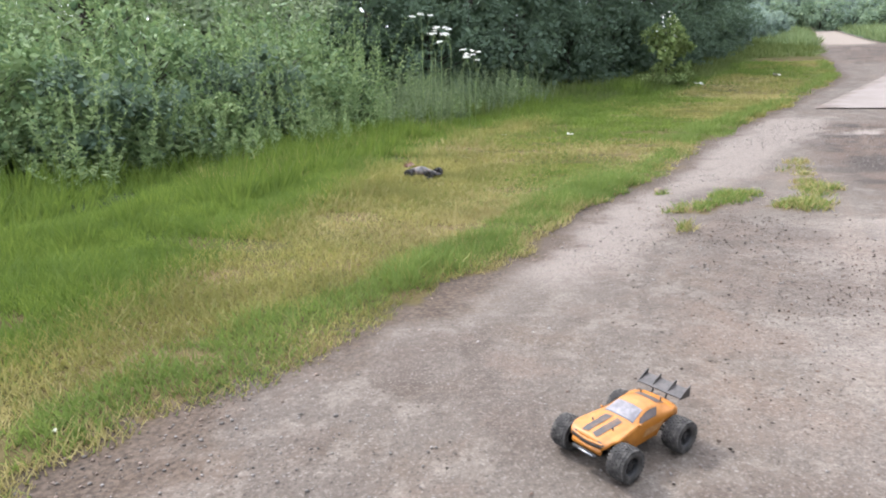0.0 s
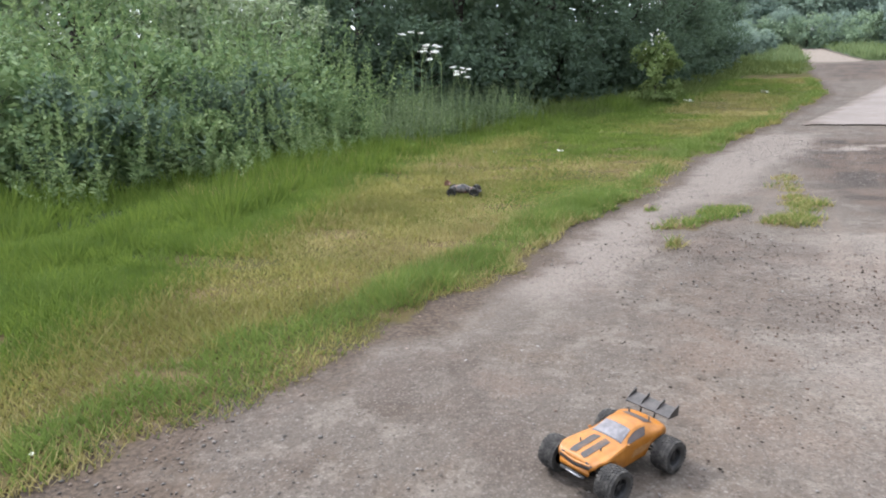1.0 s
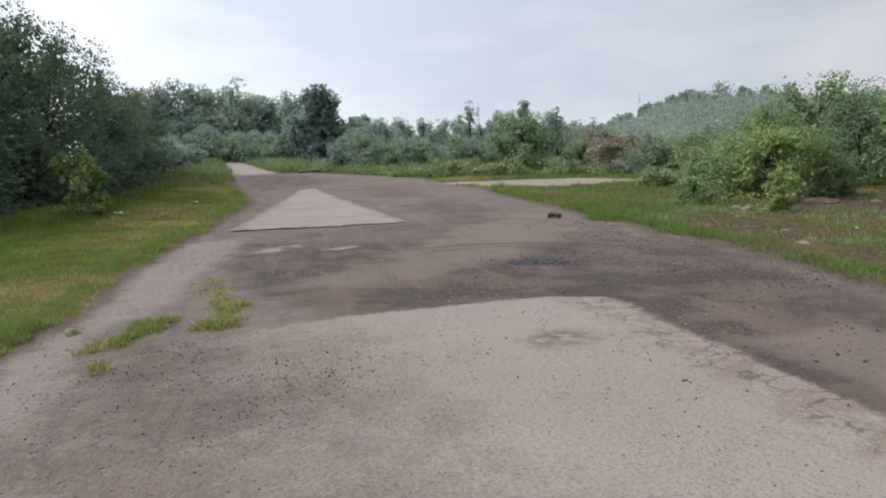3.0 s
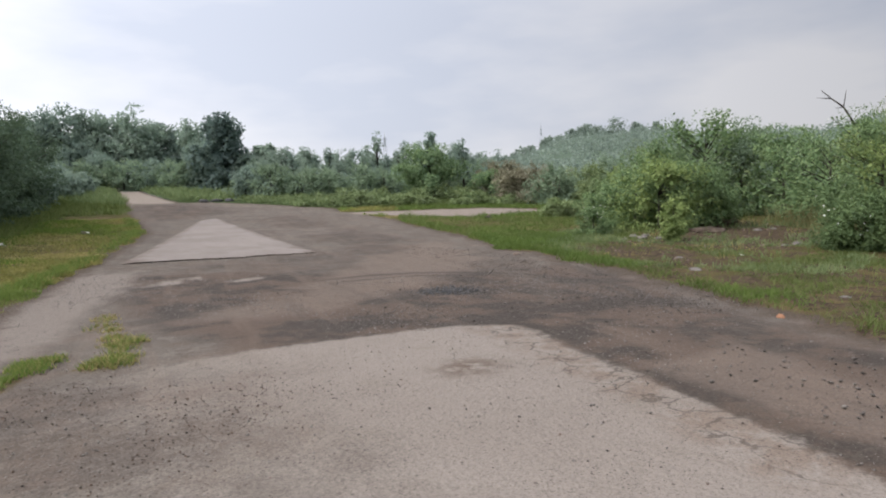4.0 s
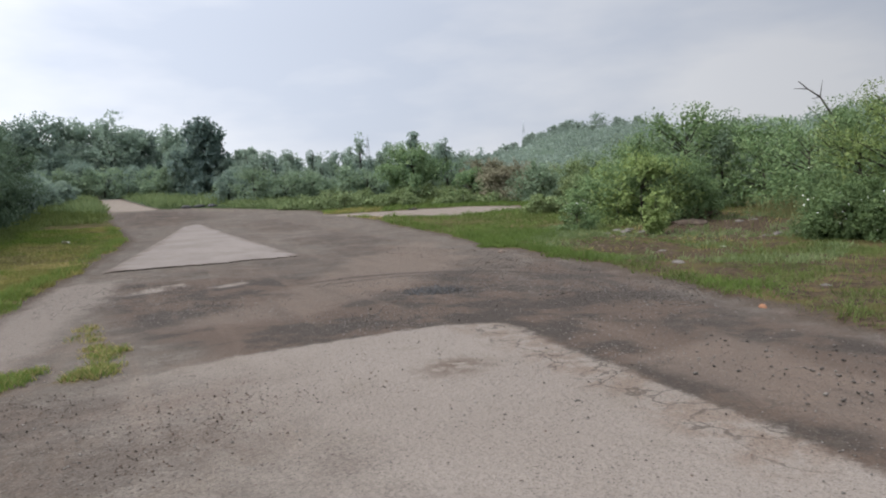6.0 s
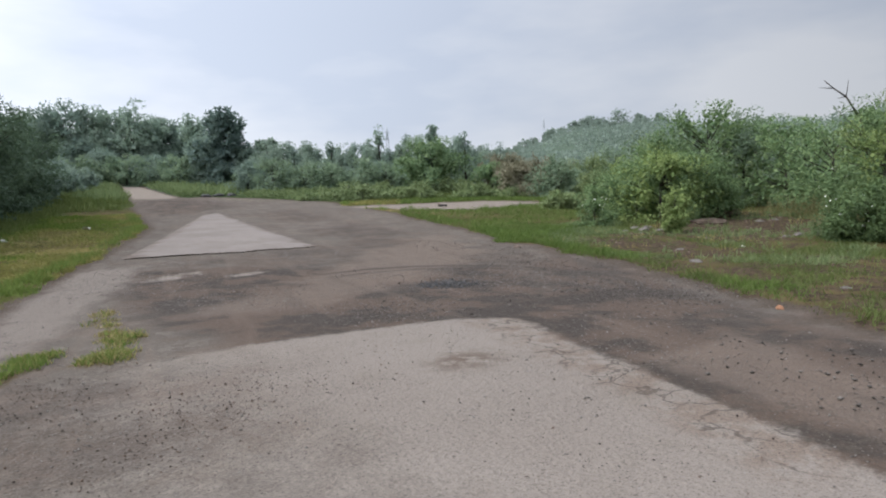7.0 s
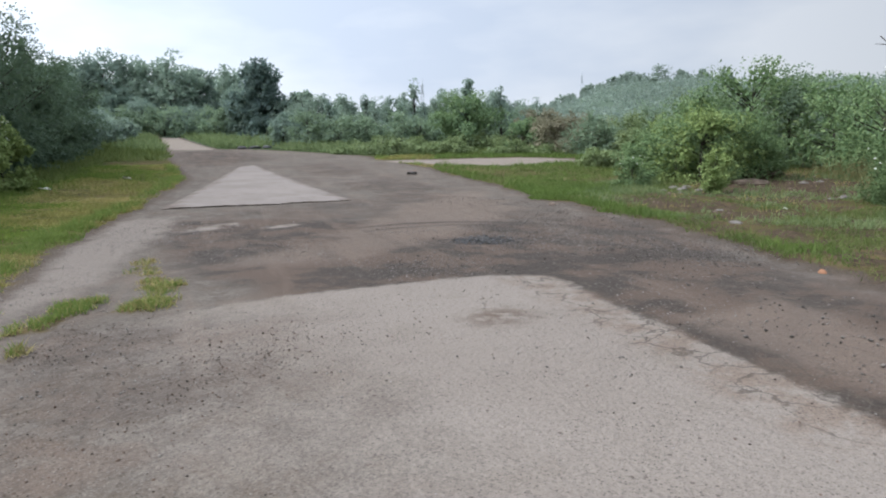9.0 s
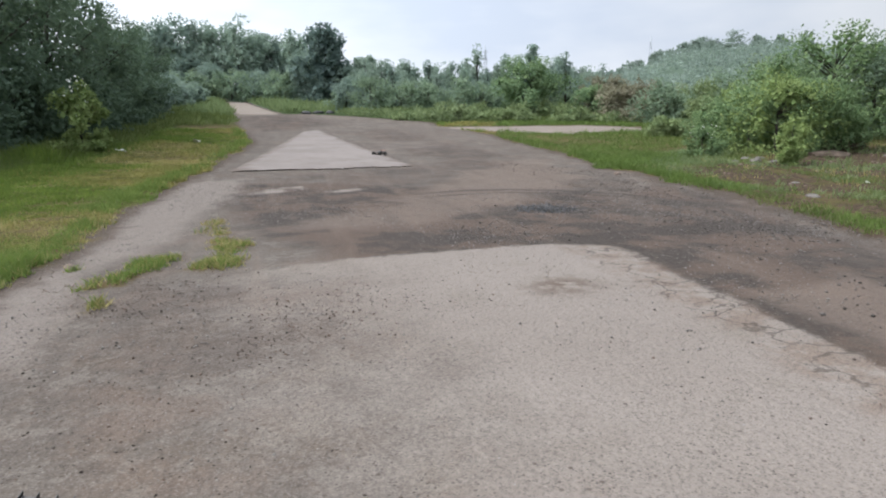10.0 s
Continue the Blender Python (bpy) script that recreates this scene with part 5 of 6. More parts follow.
def rock(name, x, y, sx, sy, sz, material, label, category, seed, group=""):
    bm = bmesh.new()
    bmesh.ops.create_icosphere(bm, subdivisions=2, radius=1.0)
    for v in bm.verts:
        k = 1 + 0.28 * noise.noise(v.co * 1.3 + Vector((seed * 3.7, 0, 0))) + 0.12 * noise.noise(v.co * 3.1 + Vector((0, seed, 0)))
        v.co = Vector((v.co.x * k * sx, v.co.y * k * sy, max(-0.35, v.co.z * k) * sz))
    ob = part(name, bm, material, smooth=False)
    ob.matrix_basis = pose(x, y, hz(x, y) + sz * 0.25, 0, 0, seed * 50)
    return tagged(ob, label, category, group)


M_ROCK = plain("pale_rock", (0.085, 0.075, 0.066), (0.175, 0.158, 0.142), 0.9, 0, 12, 0.4)
M_DIRT = plain("brown_stone", (0.13, 0.10, 0.08), (0.22, 0.17, 0.14), 0.9, 0, 20, 0.4)
M_BRICK = plain("orange_brick", (0.23, 0.115, 0.065), (0.30, 0.16, 0.095), 0.9, 0, 40, 0.4)
M_PAPER = plain("white_litter", (0.5, 0.5, 0.42), (0.58, 0.58, 0.5), 0.6, 0, 40)
M_BLACK = plain("black_rubber", (0.018, 0.018, 0.018), (0.035, 0.034, 0.033), 0.75, 0, 60, 0.3)

M_DARK_STONE = plain("wet_dark_stone", (0.025, 0.025, 0.026), (0.10, 0.10, 0.10), 0.7, 0, 40, 0.3)
build_stones()
build_clods()
rock("brick_piece", 9.68, 2.03, 0.065, 0.045, 0.045, M_BRICK, "orange broken brick at the gravel's edge", "brick", 1)
rock("stone", 2.32, 7.54, 0.075, 0.05, 0.045, M_DIRT, "brown stone at the gravel's edge", "stone", 2)
rock("stone", 15.4, 9.6, 0.10, 0.07, 0.06, M_DIRT, "brown stone on the gravel's edge", "stone", 3)
for i, (x, y, s) in enumerate(((20.9, 8.5, 0.34), (21.3, 9.0, 0.30), (20.4, 8.9, 0.22), (21.9, 8.8, 0.26), (20.0, 8.2, 0.16), (25.0, 6.2, 0.26), (25.8, 5.9, 0.22), (16.3, 5.7, 0.18), (14.3, 4.65, 0.24), (11.9, 1.65, 0.13), (20.7, 4.1, 0.26), (21.3, 3.8, 0.22), (20.2, 4.3, 0.18), (21.0, 8.0, 0.24))):
    rock("concrete_lump", x, y, s * 0.7, s * 0.5, s * 0.3, M_ROCK, "pale lump of broken concrete in the weeds", "rubble", 4 + i, "lumps of broken concrete")
for i, (x, y) in enumerate(((32.3, 50.6), (33.3, 50.3), (34.3, 50.0))):
    rock("black_sack", x, y, 0.55, 0.34, 0.22, M_BLACK, "black rubbish sack lying at the yard's end", "rubbish", 20 + i, "rubbish sacks")


M_SOIL = plain("brown_soil", (0.05, 0.037, 0.027), (0.12, 0.092, 0.07), 0.95, 0, 6, 0.6)
rock("soil_mound", 27.6, 8.7, 1.2, 0.8, 0.4, M_SOIL, "low mound of brown soil among the bushes", "soil", 31)
rock("soil_mound", 24.2, 7.6, 0.8, 0.6, 0.16, M_SOIL, "low mound of brown soil among the bushes", "soil", 32)


def litter(x, y, s, turn, seed):
    """A crumpled scrap: a folded sheet of real thickness."""
    bm = bmesh.new()
    bmesh.ops.create_grid(bm, x_segments=6, y_segments=5, size=0.5)
    for v in bm.verts:
        v.co = Vector((v.co.x * s * 1.6, v.co.y * s, 0.25 * s + 0.35 * s * noise.noise(v.co * 3 + Vector((seed, 0, 0)))))
    ex = bmesh.ops.extrude_face_region(bm, geom=bm.faces[:])
    bmesh.ops.translate(bm, verts=[g for g in ex["geom"] if isinstance(g, bmesh.types.BMVert)], vec=(0, 0, 0.006))
    bmesh.ops.recalc_face_normals(bm, faces=bm.faces)
    ob = part("litter", bm, M_PAPER, smooth=False)
    ob.matrix_basis = pose(x, y, hz(x, y) + 0.032, 8, 5, turn)
    tagged(ob, "crumpled scrap of white litter on the grass", "litter", "litter on the verge")


litter(2.23, 13.0, 0.07, 20, 1)
litter(12.35, 27.1, 0.26, 60, 2)
litter(-1.66, 2.53, 0.016, 100, 3)
litter(1.0, 13.1, 0.06, 130, 4)
litter(8.5, 24.4, 0.20, 10, 5)
litter(17.3, 4.6, 0.07, 40, 6)


def pylon(az, r, h):
    x, y = at(az, r)
    root = empty("electricity_pylon", pose(x, y, hz(x, y), 0, 0, 20), "grey steel lattice pylon far off in the haze", "pylon", "far pylons")
    # the steel's colour is lightened to look hazed by distance
    steel = plain("hazed_galvanised_steel", (0.40, 0.42, 0.45), (0.48, 0.50, 0.53), 0.6, 0.0, 5)
    w0, w1 = h * 0.085, h * 0.018
    for sx, sy in ((1, 1), (1, -1), (-1, 1), (-1, -1)):
        bm = bmesh.new()
        add_tube(bm, (sx * w0, sy * w0, 0), (sx * w1, sy * w1, h * 0.7), 0.10, 0.08, 5)
        add_tube(bm, (sx * w1, sy * w1, h * 0.7), (0, 0, h), 0.12, 0.08, 5)
        part("leg", bm, steel, root)
    for lv in (0.55, 0.7, 0.85):
        bm = bmesh.new()
        add_tube(bm, (-h * 0.12, 0, h * lv), (h * 0.12, 0, h * lv), 0.10, 0.10, 5)
        add_tube(bm, (-h * 0.12, 0, h * lv), (0, 0, h * (lv + 0.05)), 0.07, 0.07, 5)
        add_tube(bm, (h * 0.12, 0, h * lv), (0, 0, h * (lv + 0.05)), 0.07, 0.07, 5)
        part("cross_arm", bm, steel, root)
    for k in range(6):
        a, b = k / 6.0 * 0.7, (k + 1) / 6.0 * 0.7
        wa, wb = w0 + (w1 - w0) * a / 0.7, w0 + (w1 - w0) * b / 0.7
        bm = bmesh.new()
        for s in (1, -1):
            add_tube(bm, (-wa, s * wa, a * h), (wb, s * wb, b * h), 0.06, 0.06, 4)
            add_tube(bm, (wa, s * wa, a * h), (-wb, s * wb, b * h), 0.06, 0.06, 4)
        part("lattice", bm, steel, root)


pylon(46.6, 330, 23)
pylon(59.4, 560, 33)

# ---------------------------------------------------------------- model cars
M_TYRE = Mat("tyre_rubber")
M_TYRE = M_TYRE.done(M_TYRE.mix(M_TYRE.math("MULTIPLY", M_TYRE.island(), M_TYRE.step(M_TYRE.noise(30.0, 4.0), 0.3, 0.7)), (0.015, 0.014, 0.013), (0.10, 0.092, 0.082)), 0.88)
M_RIM = plain("black_rim", (0.014, 0.014, 0.015), (0.03, 0.03, 0.03), 0.45, 0, 20)
M_YELLOW = plain("amber_paint", (0.27, 0.098, 0.006), (0.35, 0.135, 0.014), 0.5, 0, 22, 0, 0.08)
M_WORN_STRIPE = Mat("worn_black_stripe")
M_WORN_STRIPE = M_WORN_STRIPE.done(M_WORN_STRIPE.mix(M_WORN_STRIPE.step(M_WORN_STRIPE.noise(16.0, 6.0, 0.75), 0.44, 0.78), (0.026, 0.022, 0.020), (0.15, 0.07, 0.02)), 0.5)
M_STRIPE = plain("black_stripe", (0.025, 0.024, 0.024), (0.045, 0.042, 0.04), 0.45, 0, 40)
M_SHELL_GLASS = plain("pale_painted_screen", (0.085, 0.08, 0.088), (0.19, 0.18, 0.19), 0.6, 0, 16)
M_SIDE_GLASS = plain("dark_painted_glass", (0.045, 0.033, 0.030), (0.09, 0.068, 0.06), 0.5, 0, 12)
M_WING = plain("black_nylon", (0.026, 0.022, 0.020), (0.058, 0.050, 0.045), 0.6, 0, 30, 0.2)
M_CHROME = plain("silver_plastic", (0.45, 0.45, 0.46), (0.58, 0.58, 0.58), 0.3, 0.6, 30)
M_CHASSIS = plain("dark_chassis", (0.02, 0.02, 0.02), (0.045, 0.042, 0.04), 0.6, 0.2, 30)


def lerp_table(x, table):
    xs = [a for a, _ in table]
    return float(np.interp(x, xs[::-1] if xs[0] > xs[-1] else xs, [b for _, b in table][::-1] if xs[0] > xs[-1] else [b for _, b in table]))


class Shell:
    """A moulded body shell: stations along x, and v from one sill (-1) over the roof (0) to the other (1)."""

    def __init__(self, top, roof_w, belt, belt_w, sill, wheels, arch):
        self.top, self.roof_w, self.belt, self.belt_w, self.sill, self.wheels, self.arch = top, roof_w, belt, belt_w, sill, wheels, arch

    def at(self, x, v, out=0.0):
        s, u = (1 if v >= 0 else -1), abs(v)
        zt, wr, zb, wb, zs = (lerp_table(x, t) for t in (self.top, self.roof_w, self.belt, self.belt_w, self.sill))
        for wx in self.wheels:
            if abs(x - wx) < self.arch:
                zs = max(zs, 0.062 + math.sqrt(self.arch**2 - (x - wx) ** 2) * 0.92)
        zs = min(zs, zb - 0.006)
        if u < 0.5:
            k = u / 0.5
            y, z = wr * k, zt - 0.007 * k**3
        elif u < 0.7:
            k = (u - 0.5) / 0.2
            y, z = wr + (wb - wr) * k, zt - 0.007 + (zb - zt + 0.007) * k
        else:
            k = (u - 0.7) / 0.3
            y, z = wb + 0.006 * math.sin(k * 3.1) - 0.004 * k, zb + (zs - zb) * k
        return Vector((x, s * (y + out * (0.3 if u < 0.5 else 1.0)), z + out * (1.0 if u < 0.7 else 0.2)))

    def patch(self, x0, x1, v0, v1, nx, nv, out=0.0, taper=0.0):
        bm = bmesh.new()
        g = []
        for i in range(nx + 1):
            x = x0 + (x1 - x0) * i / nx
            row = []
            for j in range(nv + 1):
                v = v0 + (v1 - v0) * j / nv
                row.append(bm.verts.new(self.at(x + taper * (v - v0) / (v1 - v0), v, out)))
            g.append(row)
        for i in range(nx):
            for j in range(nv):
                bm.faces.new((g[i][j], g[i][j + 1], g[i + 1][j + 1], g[i + 1][j]))
        return bm


def wheel(name, parent, x, y, r, w, out, spokes=6, label=""):
    """A knobbly tyre on a dished rim. The wheel's own origin is its axle."""
    hub = new(name)
    hub.parent = parent
    hub.location = (x, y, r)
    bm = bmesh.new()
    prof = [(r * 0.55, -w * 0.46), (r * 0.72, -w * 0.52), (r * 0.90, -w * 0.48), (r * 0.955, -w * 0.34), (r * 0.965, 0), (r * 0.955, w * 0.34), (r * 0.90, w * 0.48), (r * 0.72, w * 0.52), (r * 0.55, w * 0.46)]
    n = 36
    ring = [[bm.verts.new((a * math.cos(6.2832 * k / n), b, a * math.sin(6.2832 * k / n))) for a, b in prof] for k in range(n)]
    for k in range(n):
        for j in range(len(prof) - 1):
            bm.faces.new((ring[k][j], ring[k][j + 1], ring[(k + 1) % n][j + 1], ring[(k + 1) % n][j]))
    for k in range(28):
        for row, (yy, rr) in enumerate(((-0.45, 0.915), (-0.28, 0.96), (-0.09, 0.975), (0.09, 0.975), (0.28, 0.96), (0.45, 0.915))):
            a = 6.2832 * (k + 0.5 * (row % 2)) / 28
            m = Matrix.Rotation(-a, 4, "Y") @ Matrix.Translation((r * rr, w * yy, 0))
            add_box(bm, 0, 0, 0, r * 0.085, w * 0.12, r * 0.13, m)
    bmesh.ops.recalc_face_normals(bm, faces=bm.faces)
    part("tyre", bm, M_TYRE, hub, "chunky black tyre with block tread", smooth=False)
    bm = bmesh.new()
    s = 1 if out > 0 else -1
    pr = [(r * 0.56, s * w * 0.45), (r * 0.50, s * w * 0.40), (r * 0.47, s * w * 0.18), (r * 0.20, s * w * 0.12), (r * 0.16, s * w * 0.34), (0.0008, s * w * 0.36)]
    ring = [[bm.verts.new((a * math.cos(6.2832 * k / 24), b, a * math.sin(6.2832 * k / 24))) for a, b in pr] for k in range(24)]
    for k in range(24):
        for j in range(len(pr) - 1):
            bm.faces.new((ring[k][j], ring[k][j + 1], ring[(k + 1) % 24][j + 1], ring[(k + 1) % 24][j]))
    for k in range(spokes):
        add_box(bm, r * 0.33, s * w * 0.24, 0, r * 0.34, w * 0.10, r * 0.10, Matrix.Rotation(6.2832 * k / spokes, 4, "Y"))
    bmesh.ops.recalc_face_normals(bm, faces=bm.faces)
    part("rim", bm, M_RIM, hub, "black dished rim", smooth=False)
    return hub


def wing(parent, x, z, span, chord, material, label, high=0.05):
    bm = bmesh.new()
    n = 8
    for s0, s1 in ((0.0, 1.0),):
        up, lo = [], []
        for i in range(n + 1):
            t = i / n
            px, pz = x - chord * t, z + 0.020 * t * t + 0.004 * math.sin(t * 3.14)
            up.append((px, pz))
            lo.append((px, pz - 0.0045))
        loop = up + lo[::-1]
        a = [bm.verts.new((px, -span / 2, pz)) for px, pz in loop]
        b = [bm.verts.new((px, span / 2, pz)) for px, pz in loop]
        m = len(loop)
        for i in range(m):
            bm.faces.new((a[i], a[(i + 1) % m], b[(i + 1) % m], b[i]))
        bm.faces.new(a[::-1])
        bm.faces.new(b)
    bmesh.ops.recalc_face_normals(bm, faces=bm.faces)
    wg = part("wing", bm, material, parent, label, smooth=False)
    for k in (-0.5, -0.18, 0.18, 0.5):
        bm = bmesh.new()
        pts = [(x + 0.004, z - 0.008), (x - chord * 0.45, z + high * 0.36), (x - chord - 0.006, z + 0.038), (x - chord - 0.004, z - 0.012)]
        a = [bm.verts.new((px, k * span - 0.002, pz)) for px, pz in pts]
        b = [bm.verts.new((px, k * span + 0.002, pz)) for px, pz in pts]
        bm.faces.new(a)
        bm.faces.new(b[::-1])
        for i in range(4):
            bm.faces.new((a[i], b[i], b[(i + 1) % 4], a[(i + 1) % 4]))
        bmesh.ops.recalc_face_normals(bm, faces=bm.faces)
        part("fin", bm, material, wg, smooth=False)
    bm = bmesh.new()
    for s in (-1, 1):
        add_tube(bm, (x + 0.012, s * span * 0.16, z - 0.065), (x - 0.02, s * span * 0.16, z + 0.002), 0.004, 0.004, 6)
    part("wing_mount", bm, M_CHASSIS, parent, smooth=False)


def chassis(parent, wb, track, r):
    bm = bmesh.new()
    add_box(bm, 0, 0, r * 0.85, wb * 1.05, 0.095, 0.022)
    add_box(bm, wb * 0.48, 0, r * 1.0, 0.07, 0.07, 0.05)
    add_box(bm, -wb * 0.48, 0, r * 1.0, 0.07, 0.07, 0.05)
    add_box(bm, 0.0, 0.0, r * 1.15, wb * 0.5, 0.10, 0.03)
    bmesh.ops.bevel(bm, geom=bm.edges[:], offset=0.004, segments=1, affect="EDGES")
    part("chassis", bm, M_CHASSIS, parent, "dark plastic chassis", smooth=False)
    for sx in (1, -1):
        for sy in (1, -1):
            bm = bmesh.new()
            for dx in (-0.022, 0.022):
                add_tube(bm, (sx * wb / 2 + dx, sy * 0.035, r * 0.82), (sx * wb / 2, sy * (track / 2 - 0.03), r * 0.95), 0.007, 0.006, 6)
            part("suspension_arm", bm, M_CHASSIS, parent)
            bm = bmesh.new()
            add_tube(bm, (sx * wb / 2 + 0.02 * sx, sy * 0.05, r * 1.9), (sx * wb / 2, sy * (track / 2 - 0.055), r * 1.0), 0.010, 0.008, 8)
            part("shock_absorber", bm, M_CHASSIS, parent)


def build_yellow_car():
    yaw = math.degrees(math.atan2(-0.604, -0.797))
    x, y = 0.70, 2.396
    car = empty("model_car", pose(x, y, 0.004, 0, 0, yaw), "amber-yellow toy muscle car with huge tyres, parked on gravel", "toy car")
    car.scale = (0.955, 0.955, 0.955)
    wb, track, r, w = 0.340, 0.296, 0.071, 0.077
    sh = Shell(
        top=[(0.226, 0.136), (0.220, 0.147), (0.18, 0.154), (0.08, 0.162), (0.045, 0.165), (-0.038, 0.199), (-0.065, 0.203), (-0.115, 0.199), (-0.185, 0.176), (-0.215, 0.174), (-0.226, 0.162)],
        roof_w=[(0.226, 0.064), (0.20, 0.080), (0.08, 0.084), (0.045, 0.080), (-0.035, 0.066), (-0.11, 0.064), (-0.175, 0.074), (-0.215, 0.080), (-0.226, 0.074)],
        belt=[(0.226, 0.127), (0.20, 0.146), (0.08, 0.155), (-0.11, 0.161), (-0.19, 0.167), (-0.226, 0.154)],
        belt_w=[(0.226, 0.076), (0.215, 0.092), (0.17, 0.108), (0.12, 0.104), (0.05, 0.095), (-0.08, 0.096), (-0.16, 0.110), (-0.21, 0.100), (-0.226, 0.088)],
        sill=[(0.226, 0.074), (0.20, 0.066), (0.0, 0.064), (-0.20, 0.078), (-0.226, 0.092)],
        wheels=(wb / 2, -wb / 2), arch=0.074)
    bm = sh.patch(0.226, -0.226, -1, 1, 64, 40)
    # close nose and tail
    for x_end, flip in ((0.226, False), (-0.226, True)):
        ends = [v for v in bm.verts if abs(v.co.x - x_end) < 1e-6]
        ends.sort(key=lambda v: math.atan2(v.co.z - 0.11, v.co.y))
        bm.faces.new(ends if flip else ends[::-1])
    bmesh.ops.recalc_face_normals(bm, faces=bm.faces)
    body = part("body", bm, M_YELLOW, car, "glossy amber-yellow body shell")
    part("window_seal", sh.patch(0.042, -0.031, -0.465, 0.465, 8, 12, 0.0012), M_STRIPE, body, "black windscreen surround")
    part("windscreen", sh.patch(0.037, -0.029, -0.455, 0.455, 6, 10, 0.002), M_SHELL_GLASS, body, "pale grey windscreen")
    part("rear_window", sh.patch(-0.122, -0.168, -0.42, 0.42, 4, 8, 0.002), M_SIDE_GLASS, body, "dark rear window")
    for s in (-1, 1):
        part("window_seal", sh.patch(0.006, -0.106, s * 0.545, s * 0.685, 8, 4, 0.0012, 0.026), M_STRIPE, body, "black window surround")
        part("side_window", sh.patch(0.001, -0.100, s * 0.555, s * 0.675, 6, 3, 0.0024, 0.022), M_SIDE_GLASS, body, "dark brown side window")
        part("hood_stripe", sh.patch(0.205, 0.058, s * 0.06, s * 0.26, 8, 3, 0.0018, 0.010), M_WORN_STRIPE, body, "black bonnet stripe")
        part("headlight", sh.patch(0.2250, 0.2215, s * 0.40, s * 0.70, 2, 4, 0.003), M_STRIPE, body, "dark headlight recess")
        bm = bmesh.new()
        add_tube(bm, (0.135, s * 0.052, 0.145), (0.135, s * 0.052, 0.168), 0.0035, 0.003, 8)
        part("body_post", bm, M_STRIPE, car)
        bm = bmesh.new()
        add_tube(bm, (-0.165, s * 0.05, 0.17), (-0.165, s * 0.05, 0.200), 0.0035, 0.003, 8)
        part("body_post", bm, M_STRIPE, car)
        bm = bmesh.new()
        add_box(bm, 0.026, s * 0.099, 0.160, 0.012, 0.014, 0.009)
        bmesh.ops.bevel(bm, geom=bm.edges[:], offset=0.003, segments=2, affect="EDGES")
        part("wing_mirror", bm, M_YELLOW, body)
        bm = sh.patch(-0.01, -0.12, s * 0.80, s * 0.90, 4, 2, 0.0018, 0.02)
        part("side_graphic", bm, plain("faded_graphic", (0.26, 0.12, 0.04), (0.36, 0.20, 0.08), 0.5, 0, 60), body, "faded side graphic")
    # a dark grille slot that dips to the middle, under a painted brow
    for name, z0, z1, mat, label, outx in (("grille", 0.117, 0.130, M_STRIPE, "black front grille slot", 0.2295), ("brow", 0.131, 0.137, M_YELLOW, "", 0.2305)):
        bm = bmesh.new()
        pts = []
        for i in range(9):
            u = i / 8.0 * 2 - 1
            dip = 0.007 * (1 - abs(u))
            pts.append((outx + 0.003 - 0.006 * u * u, 0.078 * u, z0 - dip, z1 - dip))
        fa = [(bm.verts.new((x_, y_, a_)), bm.verts.new((x_, y_, b_))) for x_, y_, a_, b_ in pts]
        ba = [(bm.verts.new((x_ - 0.012, y_, a_)), bm.verts.new((x_ - 0.012, y_, b_))) for x_, y_, a_, b_ in pts]
        for i in range(8):
            bm.faces.new((fa[i][0], fa[i + 1][0], fa[i + 1][1], fa[i][1]))
            bm.faces.new((fa[i][1], fa[i + 1][1], ba[i + 1][1], ba[i][1]))
            bm.faces.new((fa[i][0], ba[i][0], ba[i + 1][0], fa[i + 1][0]))
        bmesh.ops.recalc_face_normals(bm, faces=bm.faces)
        part(name, bm, mat, body, label)
    bm = bmesh.new()
    add_box(bm, 0.226, 0, 0.098, 0.014, 0.150, 0.026)
    bmesh.ops.bevel(bm, geom=bm.edges[:], offset=0.005, segments=3, affect="EDGES")
    part("nose_lip", bm, M_YELLOW, body)
    bm = bmesh.new()
    add_box(bm, 0.238, 0, 0.080, 0.014, 0.125, 0.014)
    bmesh.ops.bevel(bm, geom=bm.edges[:], offset=0.004, segments=2, affect="EDGES")
    part("front_bumper", bm, M_CHASSIS, car, "black front bumper")
    bm = bmesh.new()
    add_box(bm, 0.246, 0.012, 0.083, 0.004, 0.075, 0.005)
    bmesh.ops.bevel(bm, geom=bm.edges[:], offset=0.003, segments=2, affect="EDGES")
    part("bumper_trim", bm, M_CHROME, car, "silver strip on the bumper")
    chassis(car, wb, track, r)
    for sx in (1, -1):
        for sy in (1, -1):
            wheel("wheel", car, sx * wb / 2, sy * track / 2, r, w, sy)
    wing(car, -0.214, 0.201, 0.214, 0.064, M_WING, "black rear wing with upright fins")
    return car


